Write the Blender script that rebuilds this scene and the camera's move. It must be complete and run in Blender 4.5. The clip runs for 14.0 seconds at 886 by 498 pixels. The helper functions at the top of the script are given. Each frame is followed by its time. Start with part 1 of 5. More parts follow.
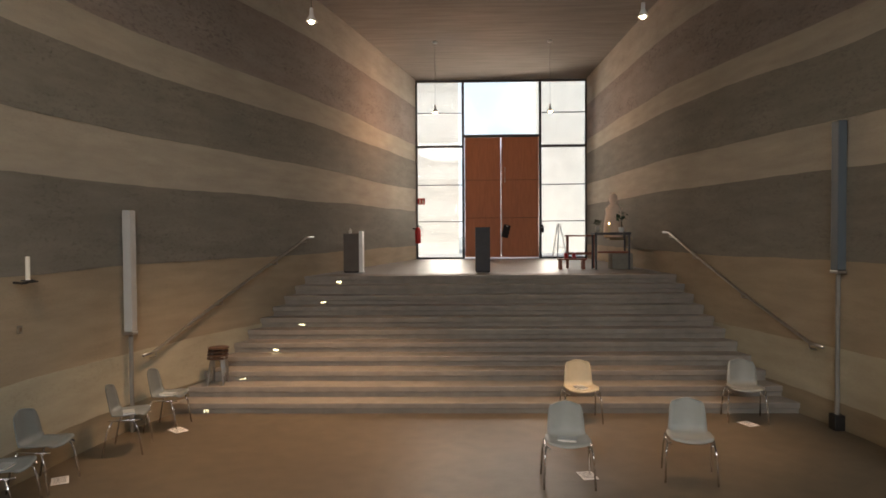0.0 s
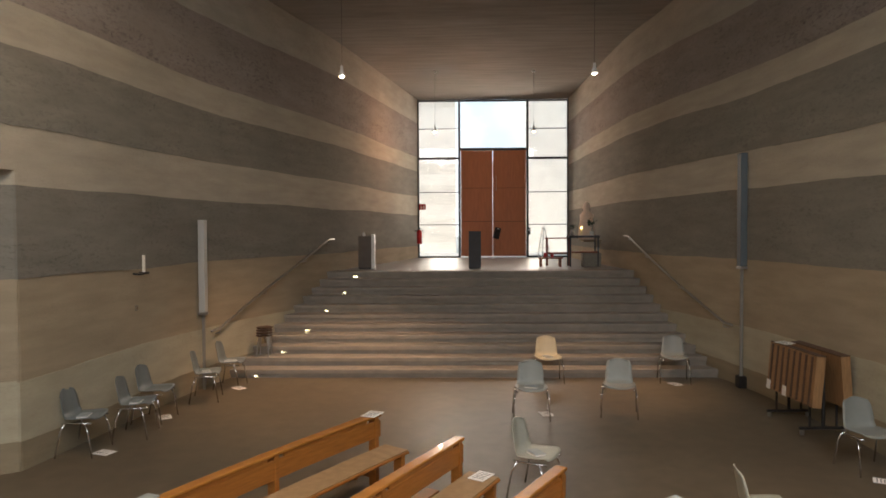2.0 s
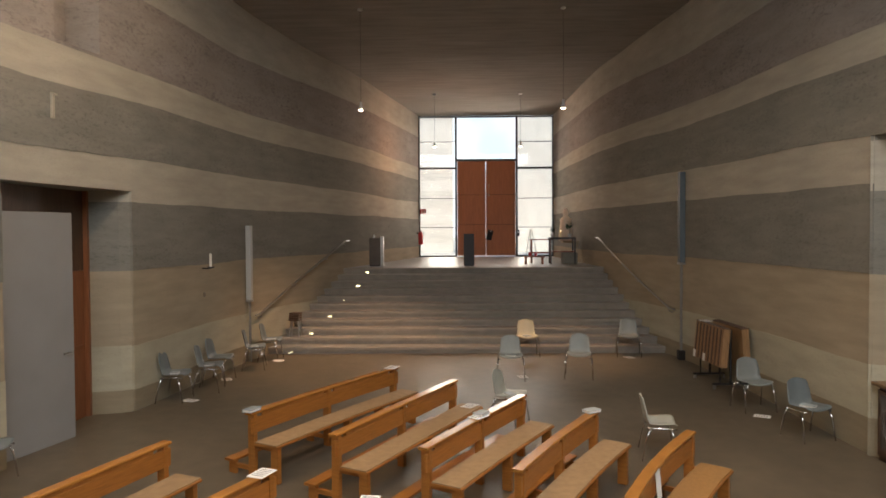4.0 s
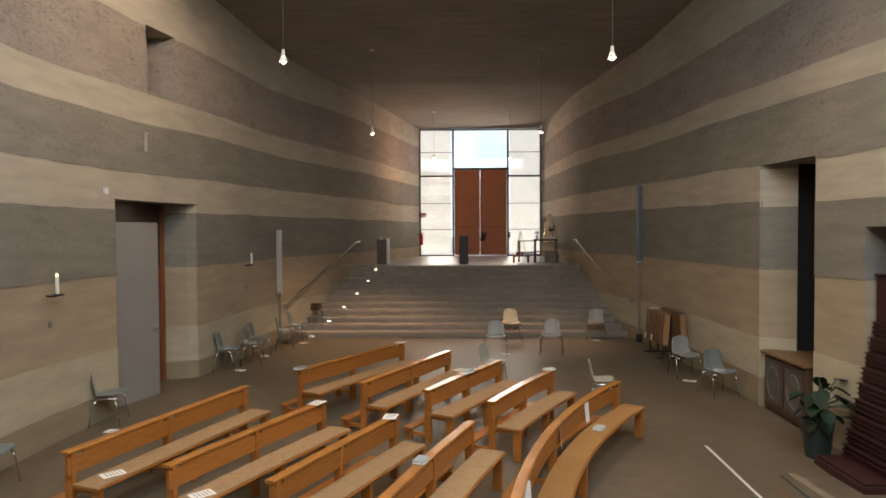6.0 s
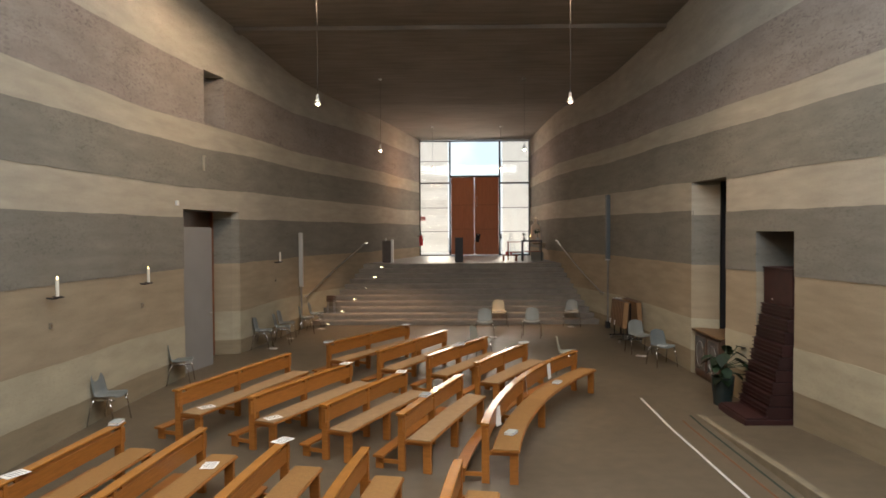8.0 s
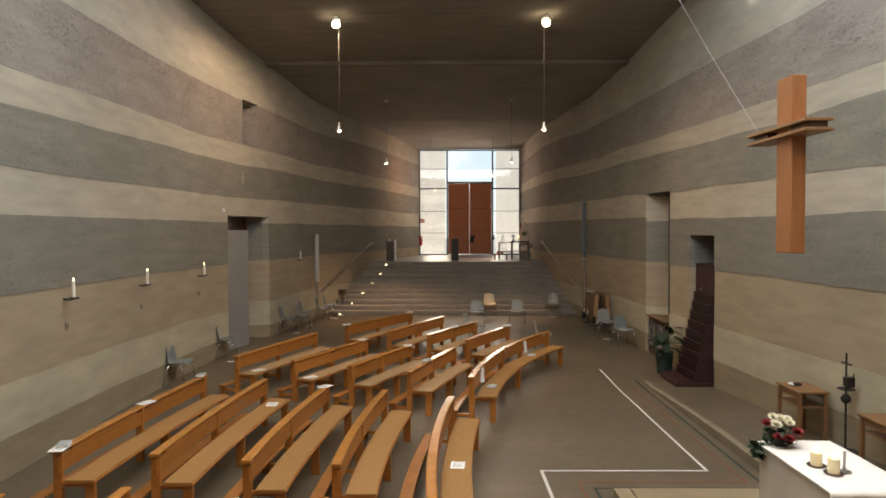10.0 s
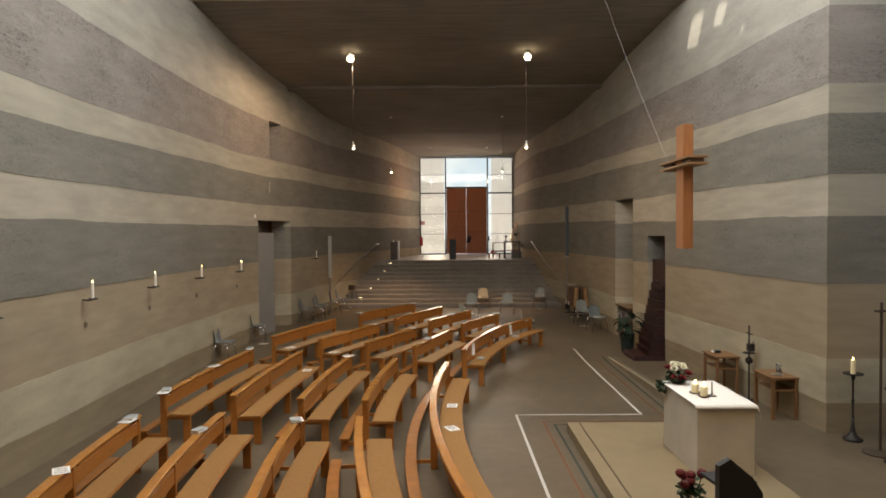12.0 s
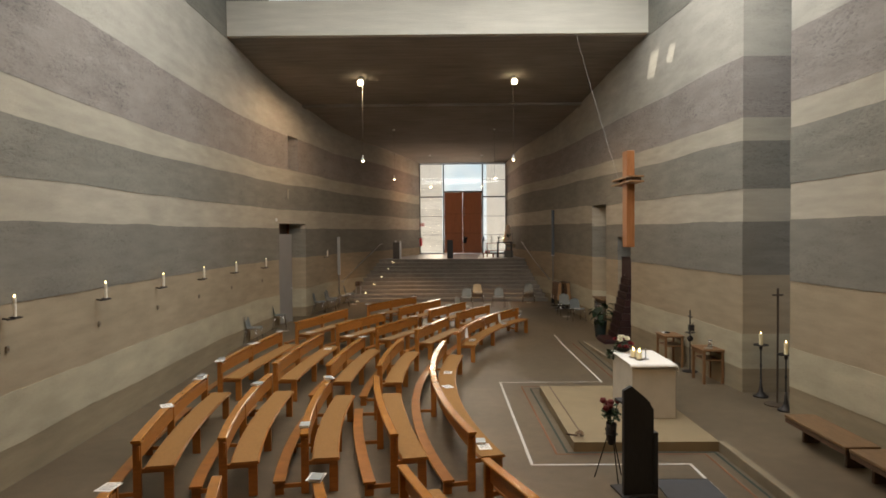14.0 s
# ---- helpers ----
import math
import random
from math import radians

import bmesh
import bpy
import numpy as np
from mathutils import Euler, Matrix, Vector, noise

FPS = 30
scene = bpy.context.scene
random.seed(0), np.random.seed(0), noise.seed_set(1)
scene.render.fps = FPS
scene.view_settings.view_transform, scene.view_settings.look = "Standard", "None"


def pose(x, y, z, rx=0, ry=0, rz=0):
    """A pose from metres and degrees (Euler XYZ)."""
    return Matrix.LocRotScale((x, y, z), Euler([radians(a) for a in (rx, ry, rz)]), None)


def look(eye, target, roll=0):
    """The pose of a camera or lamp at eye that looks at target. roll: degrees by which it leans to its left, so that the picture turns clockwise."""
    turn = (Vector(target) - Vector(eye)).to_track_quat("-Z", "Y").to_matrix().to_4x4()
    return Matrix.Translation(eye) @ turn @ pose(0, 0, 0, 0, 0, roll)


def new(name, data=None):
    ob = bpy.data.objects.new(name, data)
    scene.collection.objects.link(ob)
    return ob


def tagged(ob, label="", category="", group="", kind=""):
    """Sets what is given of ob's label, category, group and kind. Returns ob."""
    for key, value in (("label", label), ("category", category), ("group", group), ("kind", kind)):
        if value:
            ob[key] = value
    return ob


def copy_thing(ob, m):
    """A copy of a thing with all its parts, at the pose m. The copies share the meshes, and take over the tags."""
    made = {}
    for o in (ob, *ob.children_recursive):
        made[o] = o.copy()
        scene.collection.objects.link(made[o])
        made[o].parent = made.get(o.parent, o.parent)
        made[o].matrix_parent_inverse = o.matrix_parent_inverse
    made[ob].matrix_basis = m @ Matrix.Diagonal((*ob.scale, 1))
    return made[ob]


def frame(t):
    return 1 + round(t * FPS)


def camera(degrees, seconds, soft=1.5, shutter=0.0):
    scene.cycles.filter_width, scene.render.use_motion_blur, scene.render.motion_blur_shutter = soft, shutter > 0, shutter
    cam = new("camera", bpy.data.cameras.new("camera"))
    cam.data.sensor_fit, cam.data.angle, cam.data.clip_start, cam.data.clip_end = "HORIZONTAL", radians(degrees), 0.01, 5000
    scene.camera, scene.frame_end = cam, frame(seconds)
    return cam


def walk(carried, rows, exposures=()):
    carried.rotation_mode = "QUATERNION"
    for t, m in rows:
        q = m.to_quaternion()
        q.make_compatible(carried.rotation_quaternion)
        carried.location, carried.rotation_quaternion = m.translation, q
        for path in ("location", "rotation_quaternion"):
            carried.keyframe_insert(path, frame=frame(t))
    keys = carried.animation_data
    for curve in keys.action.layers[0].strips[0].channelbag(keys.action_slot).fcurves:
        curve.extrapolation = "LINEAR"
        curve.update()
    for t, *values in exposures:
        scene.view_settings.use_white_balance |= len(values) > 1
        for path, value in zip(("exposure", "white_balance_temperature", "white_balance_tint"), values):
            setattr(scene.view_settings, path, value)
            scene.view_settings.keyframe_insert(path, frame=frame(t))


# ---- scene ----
# metres for one unit of the plan in which the place is drawn
PLAN = 1.136


def sited(m):
    """A pose of the plan at its place in metres, the thing itself unscaled."""
    return Matrix.Translation(m.translation * (PLAN - 1)) @ m


cam = camera(67.4, 14.0, soft=1.7)
PATH = [
    (0, (-0.016, 0.005, 2.576), (-0.062, 2.003, 2.524), -0.4),
    (0.5, (-0.003, -0.589, 2.605), (-0.047, 1.41, 2.551), -0.4),
    (1, (0.008, -1.199, 2.626), (-0.035, 0.8, 2.572), -0.4),
    (1.5, (0.023, -1.801, 2.646), (-0.02, 0.198, 2.592), -0.4),
    (2, (0.026, -2.423, 2.667), (-0.014, -0.424, 2.612), -0.3),
    (2.5, (0.036, -3.034, 2.685), (-0.003, -1.035, 2.631), -0.4),
    (3, (0.028, -3.675, 2.694), (-0.008, -1.676, 2.641), -0.4),
    (5.5, (0.101, -6.822, 2.795), (0.07, -4.823, 2.74), -0.3),
    (6, (0.116, -7.475, 2.822), (0.086, -5.476, 2.766), -0.3),
    (6.5, (0.132, -8.131, 2.826), (0.103, -6.132, 2.772), -0.4),
    (7, (0.139, -8.787, 2.846), (0.112, -6.788, 2.791), -0.4),
    (7.5, (0.147, -9.459, 2.863), (0.122, -7.459, 2.808), -0.4),
    (8, (0.165, -10.114, 2.864), (0.141, -8.115, 2.811), -0.3),
    (10.5, (0.195, -13.447, 2.935), (0.18, -11.447, 2.882), -0.2),
    (11, (0.203, -14.096, 2.931), (0.189, -12.096, 2.88), -0.3),
    (11.5, (0.224, -14.75, 2.951), (0.209, -12.751, 2.899), -0.3),
    (12, (0.239, -15.383, 2.957), (0.224, -13.383, 2.906), -0.4),
    (12.5, (0.243, -16.013, 2.963), (0.23, -14.014, 2.913), -0.4),
    (13, (0.258, -16.64, 2.982), (0.245, -14.641, 2.93), -0.4),
    (13.5, (0.268, -17.267, 2.991), (0.255, -15.267, 2.94), -0.4),
    (14, (0.27, -17.864, 2.982), (0.26, -15.864, 2.933), -0.4),
]
walk(cam, [(t, look(Vector(eye) * PLAN, Vector(target) * PLAN, roll)) for t, eye, target, roll in PATH], [(0.0, 0.52, 6150, 10), (3.0, 0.48, 6150, 10), (8.0, 0.34, 6250, 10), (10.5, 0.16, 6560, 10), (14.0, -0.06, 6720, 10)])

# ---- light: sky, sun, lamps ----
world = bpy.data.worlds.new("sky")
scene.world = world
world.use_nodes = True
wn = world.node_tree.nodes
sky = wn.new("ShaderNodeTexSky")
sky.sky_type, sky.sun_disc = "NISHITA", False
sky.sun_elevation, sky.sun_rotation = radians(50), radians(234)
world.node_tree.links.new(sky.outputs[0], wn["Background"].inputs[0])
wn["Background"].inputs[1].default_value = 0.15


def lamp(name, kind, m, energy, color, **opts):
    data = bpy.data.lights.new(name, kind)
    data.energy, data.color = energy * (1 if kind == "SUN" else PLAN ** 2), color
    if kind == "SUN":
        data.angle = opts["angle"]
    elif kind == "AREA":
        data.shape, data.size, data.size_y = opts["shape"], opts["size"] * PLAN, opts["size_y"] * PLAN
        data.spread = opts.get("spread", math.pi)
    else:
        data.shadow_soft_size = opts["shadow_soft_size"]
        if kind == "SPOT":
            data.spot_size, data.spot_blend = opts["spot_size"], opts["spot_blend"]
    ob = new(name, data)
    ob.matrix_world = sited(m)
    return ob


lamp("sun", "SUN", look((0, 0, 0), (0.52, 0.38, -0.77)), 5.0, (1.0, 0.93, 0.82), angle=radians(0.5))
# daylight of the glazed entrance front and of the roof light over the altar
lamp("window_daylight", "AREA", look((0.9, 18.85, 4.2), (-4.0, 0, 1.4)), 235, (1.0, 0.83, 0.66), shape="RECTANGLE", size=3.8, size_y=4.2, spread=2.7)
lamp("rooflight_daylight", "AREA", look((0.5, -6.6, 9.0), (-0.5, -4.4, 0)), 1330, (0.965, 0.985, 0.99), shape="RECTANGLE", size=9.8, size_y=9.2)
WARM = (1.0, 0.69, 0.40)

# ---- materials ----
MATS = {}


def material(name, color, rough=0.6, metal=0.0, var=0.15, scale=6.0, bump=0.0, bump_scale=40.0, grain=None, spec=0.5,
             stain=0.0, emit=0.0, bump_iso=False, transmission=0.0, per_piece=0.0, coat=0.0, pits=0.0):
    if name in MATS:
        return MATS[name]
    m = bpy.data.materials.new(name)
    m.use_nodes = True
    nt = m.node_tree
    n, l = nt.nodes, nt.links
    b = n["Principled BSDF"]
    b.inputs["Roughness"].default_value = rough
    b.inputs["Metallic"].default_value = metal
    b.inputs["Specular IOR Level"].default_value = spec
    b.inputs["Coat Weight"].default_value = coat
    if transmission:
        b.inputs["Transmission Weight"].default_value = transmission
    if emit:
        b.inputs["Emission Color"].default_value = (*color, 1)
        b.inputs["Emission Strength"].default_value = emit
    tc = n.new("ShaderNodeTexCoord")
    mp = n.new("ShaderNodeMapping")
    l.new(tc.outputs["Object"], mp.inputs[0])
    if grain:
        mp.inputs["Scale"].default_value = grain
    no = n.new("ShaderNodeTexNoise")
    no.inputs["Scale"].default_value, no.inputs["Detail"].default_value = scale, 8
    l.new(mp.outputs[0], no.inputs["Vector"])
    ra = n.new("ShaderNodeValToRGB")
    ra.color_ramp.elements[0].position, ra.color_ramp.elements[1].position = 0.3, 0.72
    ra.color_ramp.elements[0].color = (*[c * (1 - var) for c in color], 1)
    ra.color_ramp.elements[1].color = (*[min(1, c * (1 + var)) for c in color], 1)
    l.new(no.outputs["Fac"], ra.inputs[0])
    out = ra.outputs[0]
    if stain:
        n2 = n.new("ShaderNodeTexNoise")
        n2.inputs["Scale"].default_value, n2.inputs["Detail"].default_value = 0.7, 5
        l.new(tc.outputs["Object"], n2.inputs["Vector"])
        r2 = n.new("ShaderNodeValToRGB")
        r2.color_ramp.elements[0].position, r2.color_ramp.elements[1].position = 0.35, 0.65
        r2.color_ramp.elements[0].color = (1 - stain, 1 - stain, 1 - stain, 1)
        r2.color_ramp.elements[1].color = (1, 1, 1, 1)
        l.new(n2.outputs["Fac"], r2.inputs[0])
        mx = n.new("ShaderNodeMix")
        mx.data_type, mx.blend_type = "RGBA", "MULTIPLY"
        mx.inputs[0].default_value = 1
        l.new(out, mx.inputs[6])
        l.new(r2.outputs[0], mx.inputs[7])
        out = mx.outputs[2]
    if per_piece:
        oi = n.new("ShaderNodeObjectInfo")
        mr = n.new("ShaderNodeMapRange")
        mr.inputs[3].default_value, mr.inputs[4].default_value = 1 - per_piece, 1 + per_piece
        l.new(oi.outputs["Random"], mr.inputs[0])
        hs = n.new("ShaderNodeHueSaturation")
        l.new(mr.outputs[0], hs.inputs["Value"])
        l.new(out, hs.inputs["Color"])
        out = hs.outputs[0]
    l.new(out, b.inputs["Base Color"])
    if bump:
        nb = n.new("ShaderNodeTexNoise")
        nb.inputs["Scale"].default_value, nb.inputs["Detail"].default_value = bump_scale, 6
        if pits:
            # coarse grit in patches, drawn out sideways by the trowel, with dark pits where it is roughest
            ms = n.new("ShaderNodeMapping")
            ms.inputs["Scale"].default_value = (0.55, 0.55, 1.35)
            l.new(tc.outputs["Object"], ms.inputs[0])
            l.new(ms.outputs[0], nb.inputs["Vector"])
            nb.inputs["Detail"].default_value, nb.inputs["Roughness"].default_value, nb.inputs["Distortion"].default_value = 9, 0.72, 0.6
            pa = n.new("ShaderNodeTexNoise")
            pa.inputs["Scale"].default_value, pa.inputs["Detail"].default_value = 1.7, 5
            l.new(ms.outputs[0], pa.inputs["Vector"])
            pm = n.new("ShaderNodeMapRange")
            pm.inputs[1].default_value, pm.inputs[2].default_value, pm.inputs[3].default_value, pm.inputs[4].default_value = 0.38, 0.62, 0.25, 1.0
            l.new(pa.outputs["Fac"], pm.inputs[0])
            pr = n.new("ShaderNodeValToRGB")
            pr.color_ramp.elements[0].position, pr.color_ramp.elements[1].position = 0.34, 0.50
            pr.color_ramp.elements[0].color = (1 - pits, 1 - pits, 1 - pits * 0.95, 1)
            pr.color_ramp.elements[1].color = (1, 1, 1, 1)
            l.new(nb.outputs["Fac"], pr.inputs[0])
            mp2 = n.new("ShaderNodeMix")
            mp2.data_type, mp2.blend_type = "RGBA", "MULTIPLY"
            l.new(pm.outputs[0], mp2.inputs[0])
            l.new(out, mp2.inputs[6])
            l.new(pr.outputs[0], mp2.inputs[7])
            l.new(mp2.outputs[2], b.inputs["Base Color"])
        else:
            l.new((tc if bump_iso else mp).outputs["Object" if bump_iso else 0], nb.inputs["Vector"])
        bp = n.new("ShaderNodeBump")
        bp.inputs["Strength"].default_value, bp.inputs["Distance"].default_value = 1.0, bump
        if pits:
            hm = n.new("ShaderNodeMath")
            hm.operation = "MULTIPLY"
            l.new(nb.outputs["Fac"], hm.inputs[0])
            l.new(pm.outputs[0], hm.inputs[1])
            l.new(hm.outputs[0], bp.inputs["Height"])
        else:
            l.new(nb.outputs["Fac"], bp.inputs["Height"])
        l.new(bp.outputs[0], b.inputs["Normal"])
    MATS[name] = m
    return m


def concrete(name, color, bump, strata=1.0, pebble=42, pits=0.12):
    return material(name, color, 0.92, 0, 0.11, 3.0, bump * 0.55, pebble, grain=(0.45, 0.45, 2.6 * strata), spec=0.2, stain=0.10, bump_iso=True, pits=pits)


C_GREY = concrete("concrete_grey", (0.235, 0.225, 0.190), 0.024, 1.0, 22, 0.34)
C_DARK = concrete("concrete_dark_grey", (0.212, 0.203, 0.172), 0.019, 1.0, 22, 0.30)
C_PURP = concrete("concrete_rough_grey", (0.300, 0.268, 0.240), 0.045, 0.7, 20, 0.50)
C_TOP = concrete("concrete_upper_pale", (0.43, 0.405, 0.345), 0.016, 0.7, 24, 0.18)
C_PALE = concrete("concrete_pale", (0.42, 0.386, 0.312), 0.010)
C_TAN = concrete("concrete_tan", (0.35, 0.290, 0.203), 0.008)
C_LIGHT = concrete("concrete_light_rough", (0.43, 0.39, 0.285), 0.016, 0.7, 34, 0.15)
C_BASE = concrete("concrete_base", (0.275, 0.228, 0.152), 0.009)
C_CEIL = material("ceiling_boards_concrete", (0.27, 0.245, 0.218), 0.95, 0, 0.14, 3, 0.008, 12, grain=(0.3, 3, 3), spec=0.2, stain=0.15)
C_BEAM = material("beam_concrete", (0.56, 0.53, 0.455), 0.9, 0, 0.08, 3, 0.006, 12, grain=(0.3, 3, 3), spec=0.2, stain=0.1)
FLOOR = material("floor_concrete", (0.126, 0.100, 0.067), 0.41, 0, 0.14, 5, 0.002, 60, spec=0.38, stain=0.22)
STEP = material("step_concrete", (0.255, 0.225, 0.19), 0.6, 0, 0.12, 5, 0.001, 60, spec=0.4, stain=0.18)
LANDING = material("landing_concrete", (0.22, 0.205, 0.19), 0.40, 0, 0.12, 5, 0.001, 60, spec=0.45, stain=0.18)
PODIUM = material("podium_stone", (0.25, 0.196, 0.116), 0.55, 0, 0.08, 4, 0.002, 60, spec=0.4, stain=0.1)
KERB = material("kerb_stone", (0.21, 0.175, 0.118), 0.6, 0, 0.12, 5, 0.002, 60, spec=0.35, stain=0.15)
WOOD = material("bench_wood", (0.33, 0.124, 0.022), 0.40, 0, 0.20, 5, 0.001, 30, grain=(1.2, 1.2, 14), spec=0.5, per_piece=0.12, coat=0.15)
WOOD_TOP = material("bench_rail_wood", (0.37, 0.155, 0.030), 0.26, 0, 0.15, 5, 0.001, 30, grain=(1.2, 1.2, 14), spec=0.5, per_piece=0.08, coat=0.35)
PAD = material("seat_felt", (0.27, 0.143, 0.047), 0.8, 0, 0.10, 30, 0.002, 200, spec=0.25, per_piece=0.08)
PAD_PALE = material("seat_plank_pale", (0.30, 0.195, 0.10), 0.7, 0, 0.12, 12, 0.002, 120, spec=0.3, per_piece=0.08)
TABLE_WOOD = material("table_wood", (0.27, 0.15, 0.065), 0.5, 0, 0.2, 5, grain=(9, 9, 1.2))
SIDE_TABLE_WOOD = material("side_table_wood", (0.19, 0.100, 0.042), 0.5, 0, 0.2, 5, grain=(9, 9, 1.2))
DOOR_WOOD = material("door_wood", (0.41, 0.170, 0.085), 0.5, 0, 0.12, 4, grain=(8, 8, 0.8), spec=0.4)
SIDE_WOOD = material("side_door_wood", (0.23, 0.088, 0.036), 0.5, 0, 0.15, 4, grain=(8, 8, 0.8), spec=0.4)
DARK_WOOD = material("dark_wood", (0.075, 0.040, 0.022), 0.5, 0, 0.25, 5, grain=(8, 8, 1))
RED_WOOD = material("kneeler_wood", (0.23, 0.075, 0.04), 0.45, 0, 0.2, 6, grain=(8, 8, 1))
RED_LACQ = material("dark_red_lacquer", (0.026, 0.0055, 0.0048), 0.6, 0, 0.25, 6, per_piece=0.2)
GREY_METAL = material("grey_painted_metal", (0.25, 0.24, 0.23), 0.45, 0, 0.06, 2)
FRAME = material("dark_bronze_frame", (0.03, 0.028, 0.027), 0.45, 0.4, 0.1, 5)
CHROME = material("chrome", (0.75, 0.75, 0.75), 0.12, 1.0, 0.03, 5)
STEEL = material("brushed_steel", (0.42, 0.41, 0.39), 0.36, 1.0, 0.08, 12)
IRON = material("wrought_iron", (0.035, 0.032, 0.03), 0.6, 0.6, 0.3, 20, 0.002, 80)
SHELL = material("chair_shell_grey", (0.150, 0.170, 0.170), 0.42, 0, 0.06, 8, spec=0.45)
SHELL_MID = material("chair_shell_mid_grey", (0.20, 0.21, 0.195), 0.42, 0, 0.06, 8)
SHELL_LIGHT = material("chair_shell_light_grey", (0.28, 0.29, 0.265), 0.42, 0, 0.06, 8)
SHELL_IVORY = material("chair_shell_ivory", (0.46, 0.40, 0.27), 0.42, 0, 0.06, 8)
SHELL_WHITE = material("chair_shell_white", (0.38, 0.38, 0.32), 0.42, 0, 0.06, 8)
PAPER = material("paper", (0.78, 0.76, 0.72), 0.8, 0, 0.05, 20)
BOOK = material("book_grey", (0.33, 0.36, 0.36), 0.6, 0, 0.1, 20, per_piece=0.25)
INK = material("print_grey", (0.18, 0.18, 0.18), 0.8, 0, 0.1, 20)
LINEN = material("white_linen", (0.82, 0.80, 0.75), 0.85, 0, 0.03, 20, 0.001, 150)
STONE = material("altar_stone", (0.50, 0.46, 0.38), 0.7, 0, 0.08, 4, 0.003, 40, stain=0.1)
WAX = material("wax", (0.85, 0.76, 0.48), 0.5, 0, 0.04, 10)
WAX_WHITE = material("white_wax", (0.80, 0.76, 0.66), 0.5, 0, 0.04, 10)
FLAME = material("flame", (1.0, 0.62, 0.2), 0.5, emit=25.0)
BULB = material("lit_bulb", (1.0, 0.78, 0.45), 0.5, emit=55.0)
GLOBE = material("lit_globe", (1.0, 0.80, 0.50), 0.5, emit=14.0)
STEP_LENS = material("lit_step_lens", (1.0, 0.88, 0.52), 0.5, emit=5.0)
LEAF = material("leaf_green", (0.020, 0.046, 0.017), 0.6, 0, 0.35, 12, per_piece=0.3)
LEAF_DARK = material("leaf_dark_green", (0.011, 0.026, 0.010), 0.6, 0, 0.35, 12, spec=0.25, per_piece=0.3)
PETAL_W = material("white_petals", (0.75, 0.72, 0.55), 0.7, 0, 0.1, 20)
ROSE = material("dark_rose_petals", (0.10, 0.006, 0.008), 0.65, 0, 0.25, 20)
PETAL_R = material("red_petals", (0.20, 0.010, 0.014), 0.65, 0, 0.25, 20)
POT = material("dark_pot", (0.018, 0.028, 0.025), 0.5, 0, 0.2, 8)
WHITE_POT = material("white_pot", (0.7, 0.7, 0.68), 0.4, 0, 0.05, 8)
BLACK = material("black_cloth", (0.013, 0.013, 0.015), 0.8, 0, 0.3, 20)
SLATE = material("dark_grey_panel", (0.045, 0.048, 0.055), 0.6, 0, 0.12, 8)
LECTERN_BLACK = material("black_stained_wood", (0.020, 0.021, 0.024), 0.55, 0, 0.2, 8, grain=(8, 8, 1))
RED_PAINT = material("red_paint", (0.45, 0.02, 0.02), 0.4, 0, 0.1, 8)
PAINT_WHITE = material("white_floor_tape", (0.52, 0.50, 0.46), 0.7, 0, 0.08, 20)
PAINT_RED = material("red_floor_tape", (0.19, 0.078, 0.034), 0.7, 0, 0.12, 20)
PAINT_GREEN = material("green_floor_tape", (0.022, 0.042, 0.034), 0.7, 0, 0.12, 20)
# pale tone puts sunlight into the colour of the forecourt walls
SUNLIT_PALE = material("outside_sunlit_pale", (0.75, 0.70, 0.62), 0.9, 0, 0.06, 3, stain=0.08)
PAVING = material("outside_paving", (0.42, 0.40, 0.37), 0.9, 0, 0.1, 3, stain=0.1)
TERRACOTTA = material("painted_statue", (0.8, 0.66, 0.54), 0.7, 0, 0.1, 8)
WIRE = material("grey_wire", (0.22, 0.21, 0.20), 0.5)
PIPE = material("grey_pipe", (0.20, 0.19, 0.17), 0.5, 0, 0.1, 10)
CLEAR = material("clear_glass", (0.85, 0.88, 0.87), 0.06, transmission=0.9, var=0.02)
CROSS_IRON = material("brown_iron", (0.075, 0.058, 0.042), 0.55, 0.3, 0.2, 14)
BENCH_DARK = material("dark_plank", (0.15, 0.088, 0.04), 0.5, 0, 0.2, 5, grain=(9, 1.2, 9))
PENDANT_WHITE = material("cord_white", (0.08, 0.077, 0.07), 0.6)


def glass_material():
    m = bpy.data.materials.new("window_glass")
    m.use_nodes = True
    n, l = m.node_tree.nodes, m.node_tree.links
    for x in list(n):
        n.remove(x)
    out, mix = n.new("ShaderNodeOutputMaterial"), n.new("ShaderNodeMixShader")
    tr, gl, fr = n.new("ShaderNodeBsdfTransparent"), n.new("ShaderNodeBsdfGlossy"), n.new("ShaderNodeFresnel")
    gl.inputs["Roughness"].default_value = 0.03
    tr.inputs[0].default_value = (0.96, 0.98, 0.97, 1)
    l.new(fr.outputs[0], mix.inputs[0])
    l.new(tr.outputs[0], mix.inputs[1])
    l.new(gl.outputs[0], mix.inputs[2])
    l.new(mix.outputs[0], out.inputs[0])
    return m


GLASS = glass_material()


# ---- mesh helpers ----
def part(name, bm, mat, parent=None, label="", smooth=False):
    me = bpy.data.meshes.new(name)
    bmesh.ops.recalc_face_normals(bm, faces=bm.faces[:])
    if smooth:
        for f in bm.faces:
            f.smooth = True
    bm.to_mesh(me)
    bm.free()
    me.materials.append(mat)
    ob = new(name, me)
    if parent is not None:
        ob.parent = parent
    else:
        ob.matrix_basis = Matrix.Scale(PLAN, 4)
    if label:
        ob["label"] = label
    return ob


def thing(name, m, label, category, group="", kind=""):
    ob = new(name)
    ob.empty_display_size = 0.1
    ob.matrix_basis = Matrix.Scale(PLAN, 4) @ m
    return tagged(ob, label, category, group, kind)


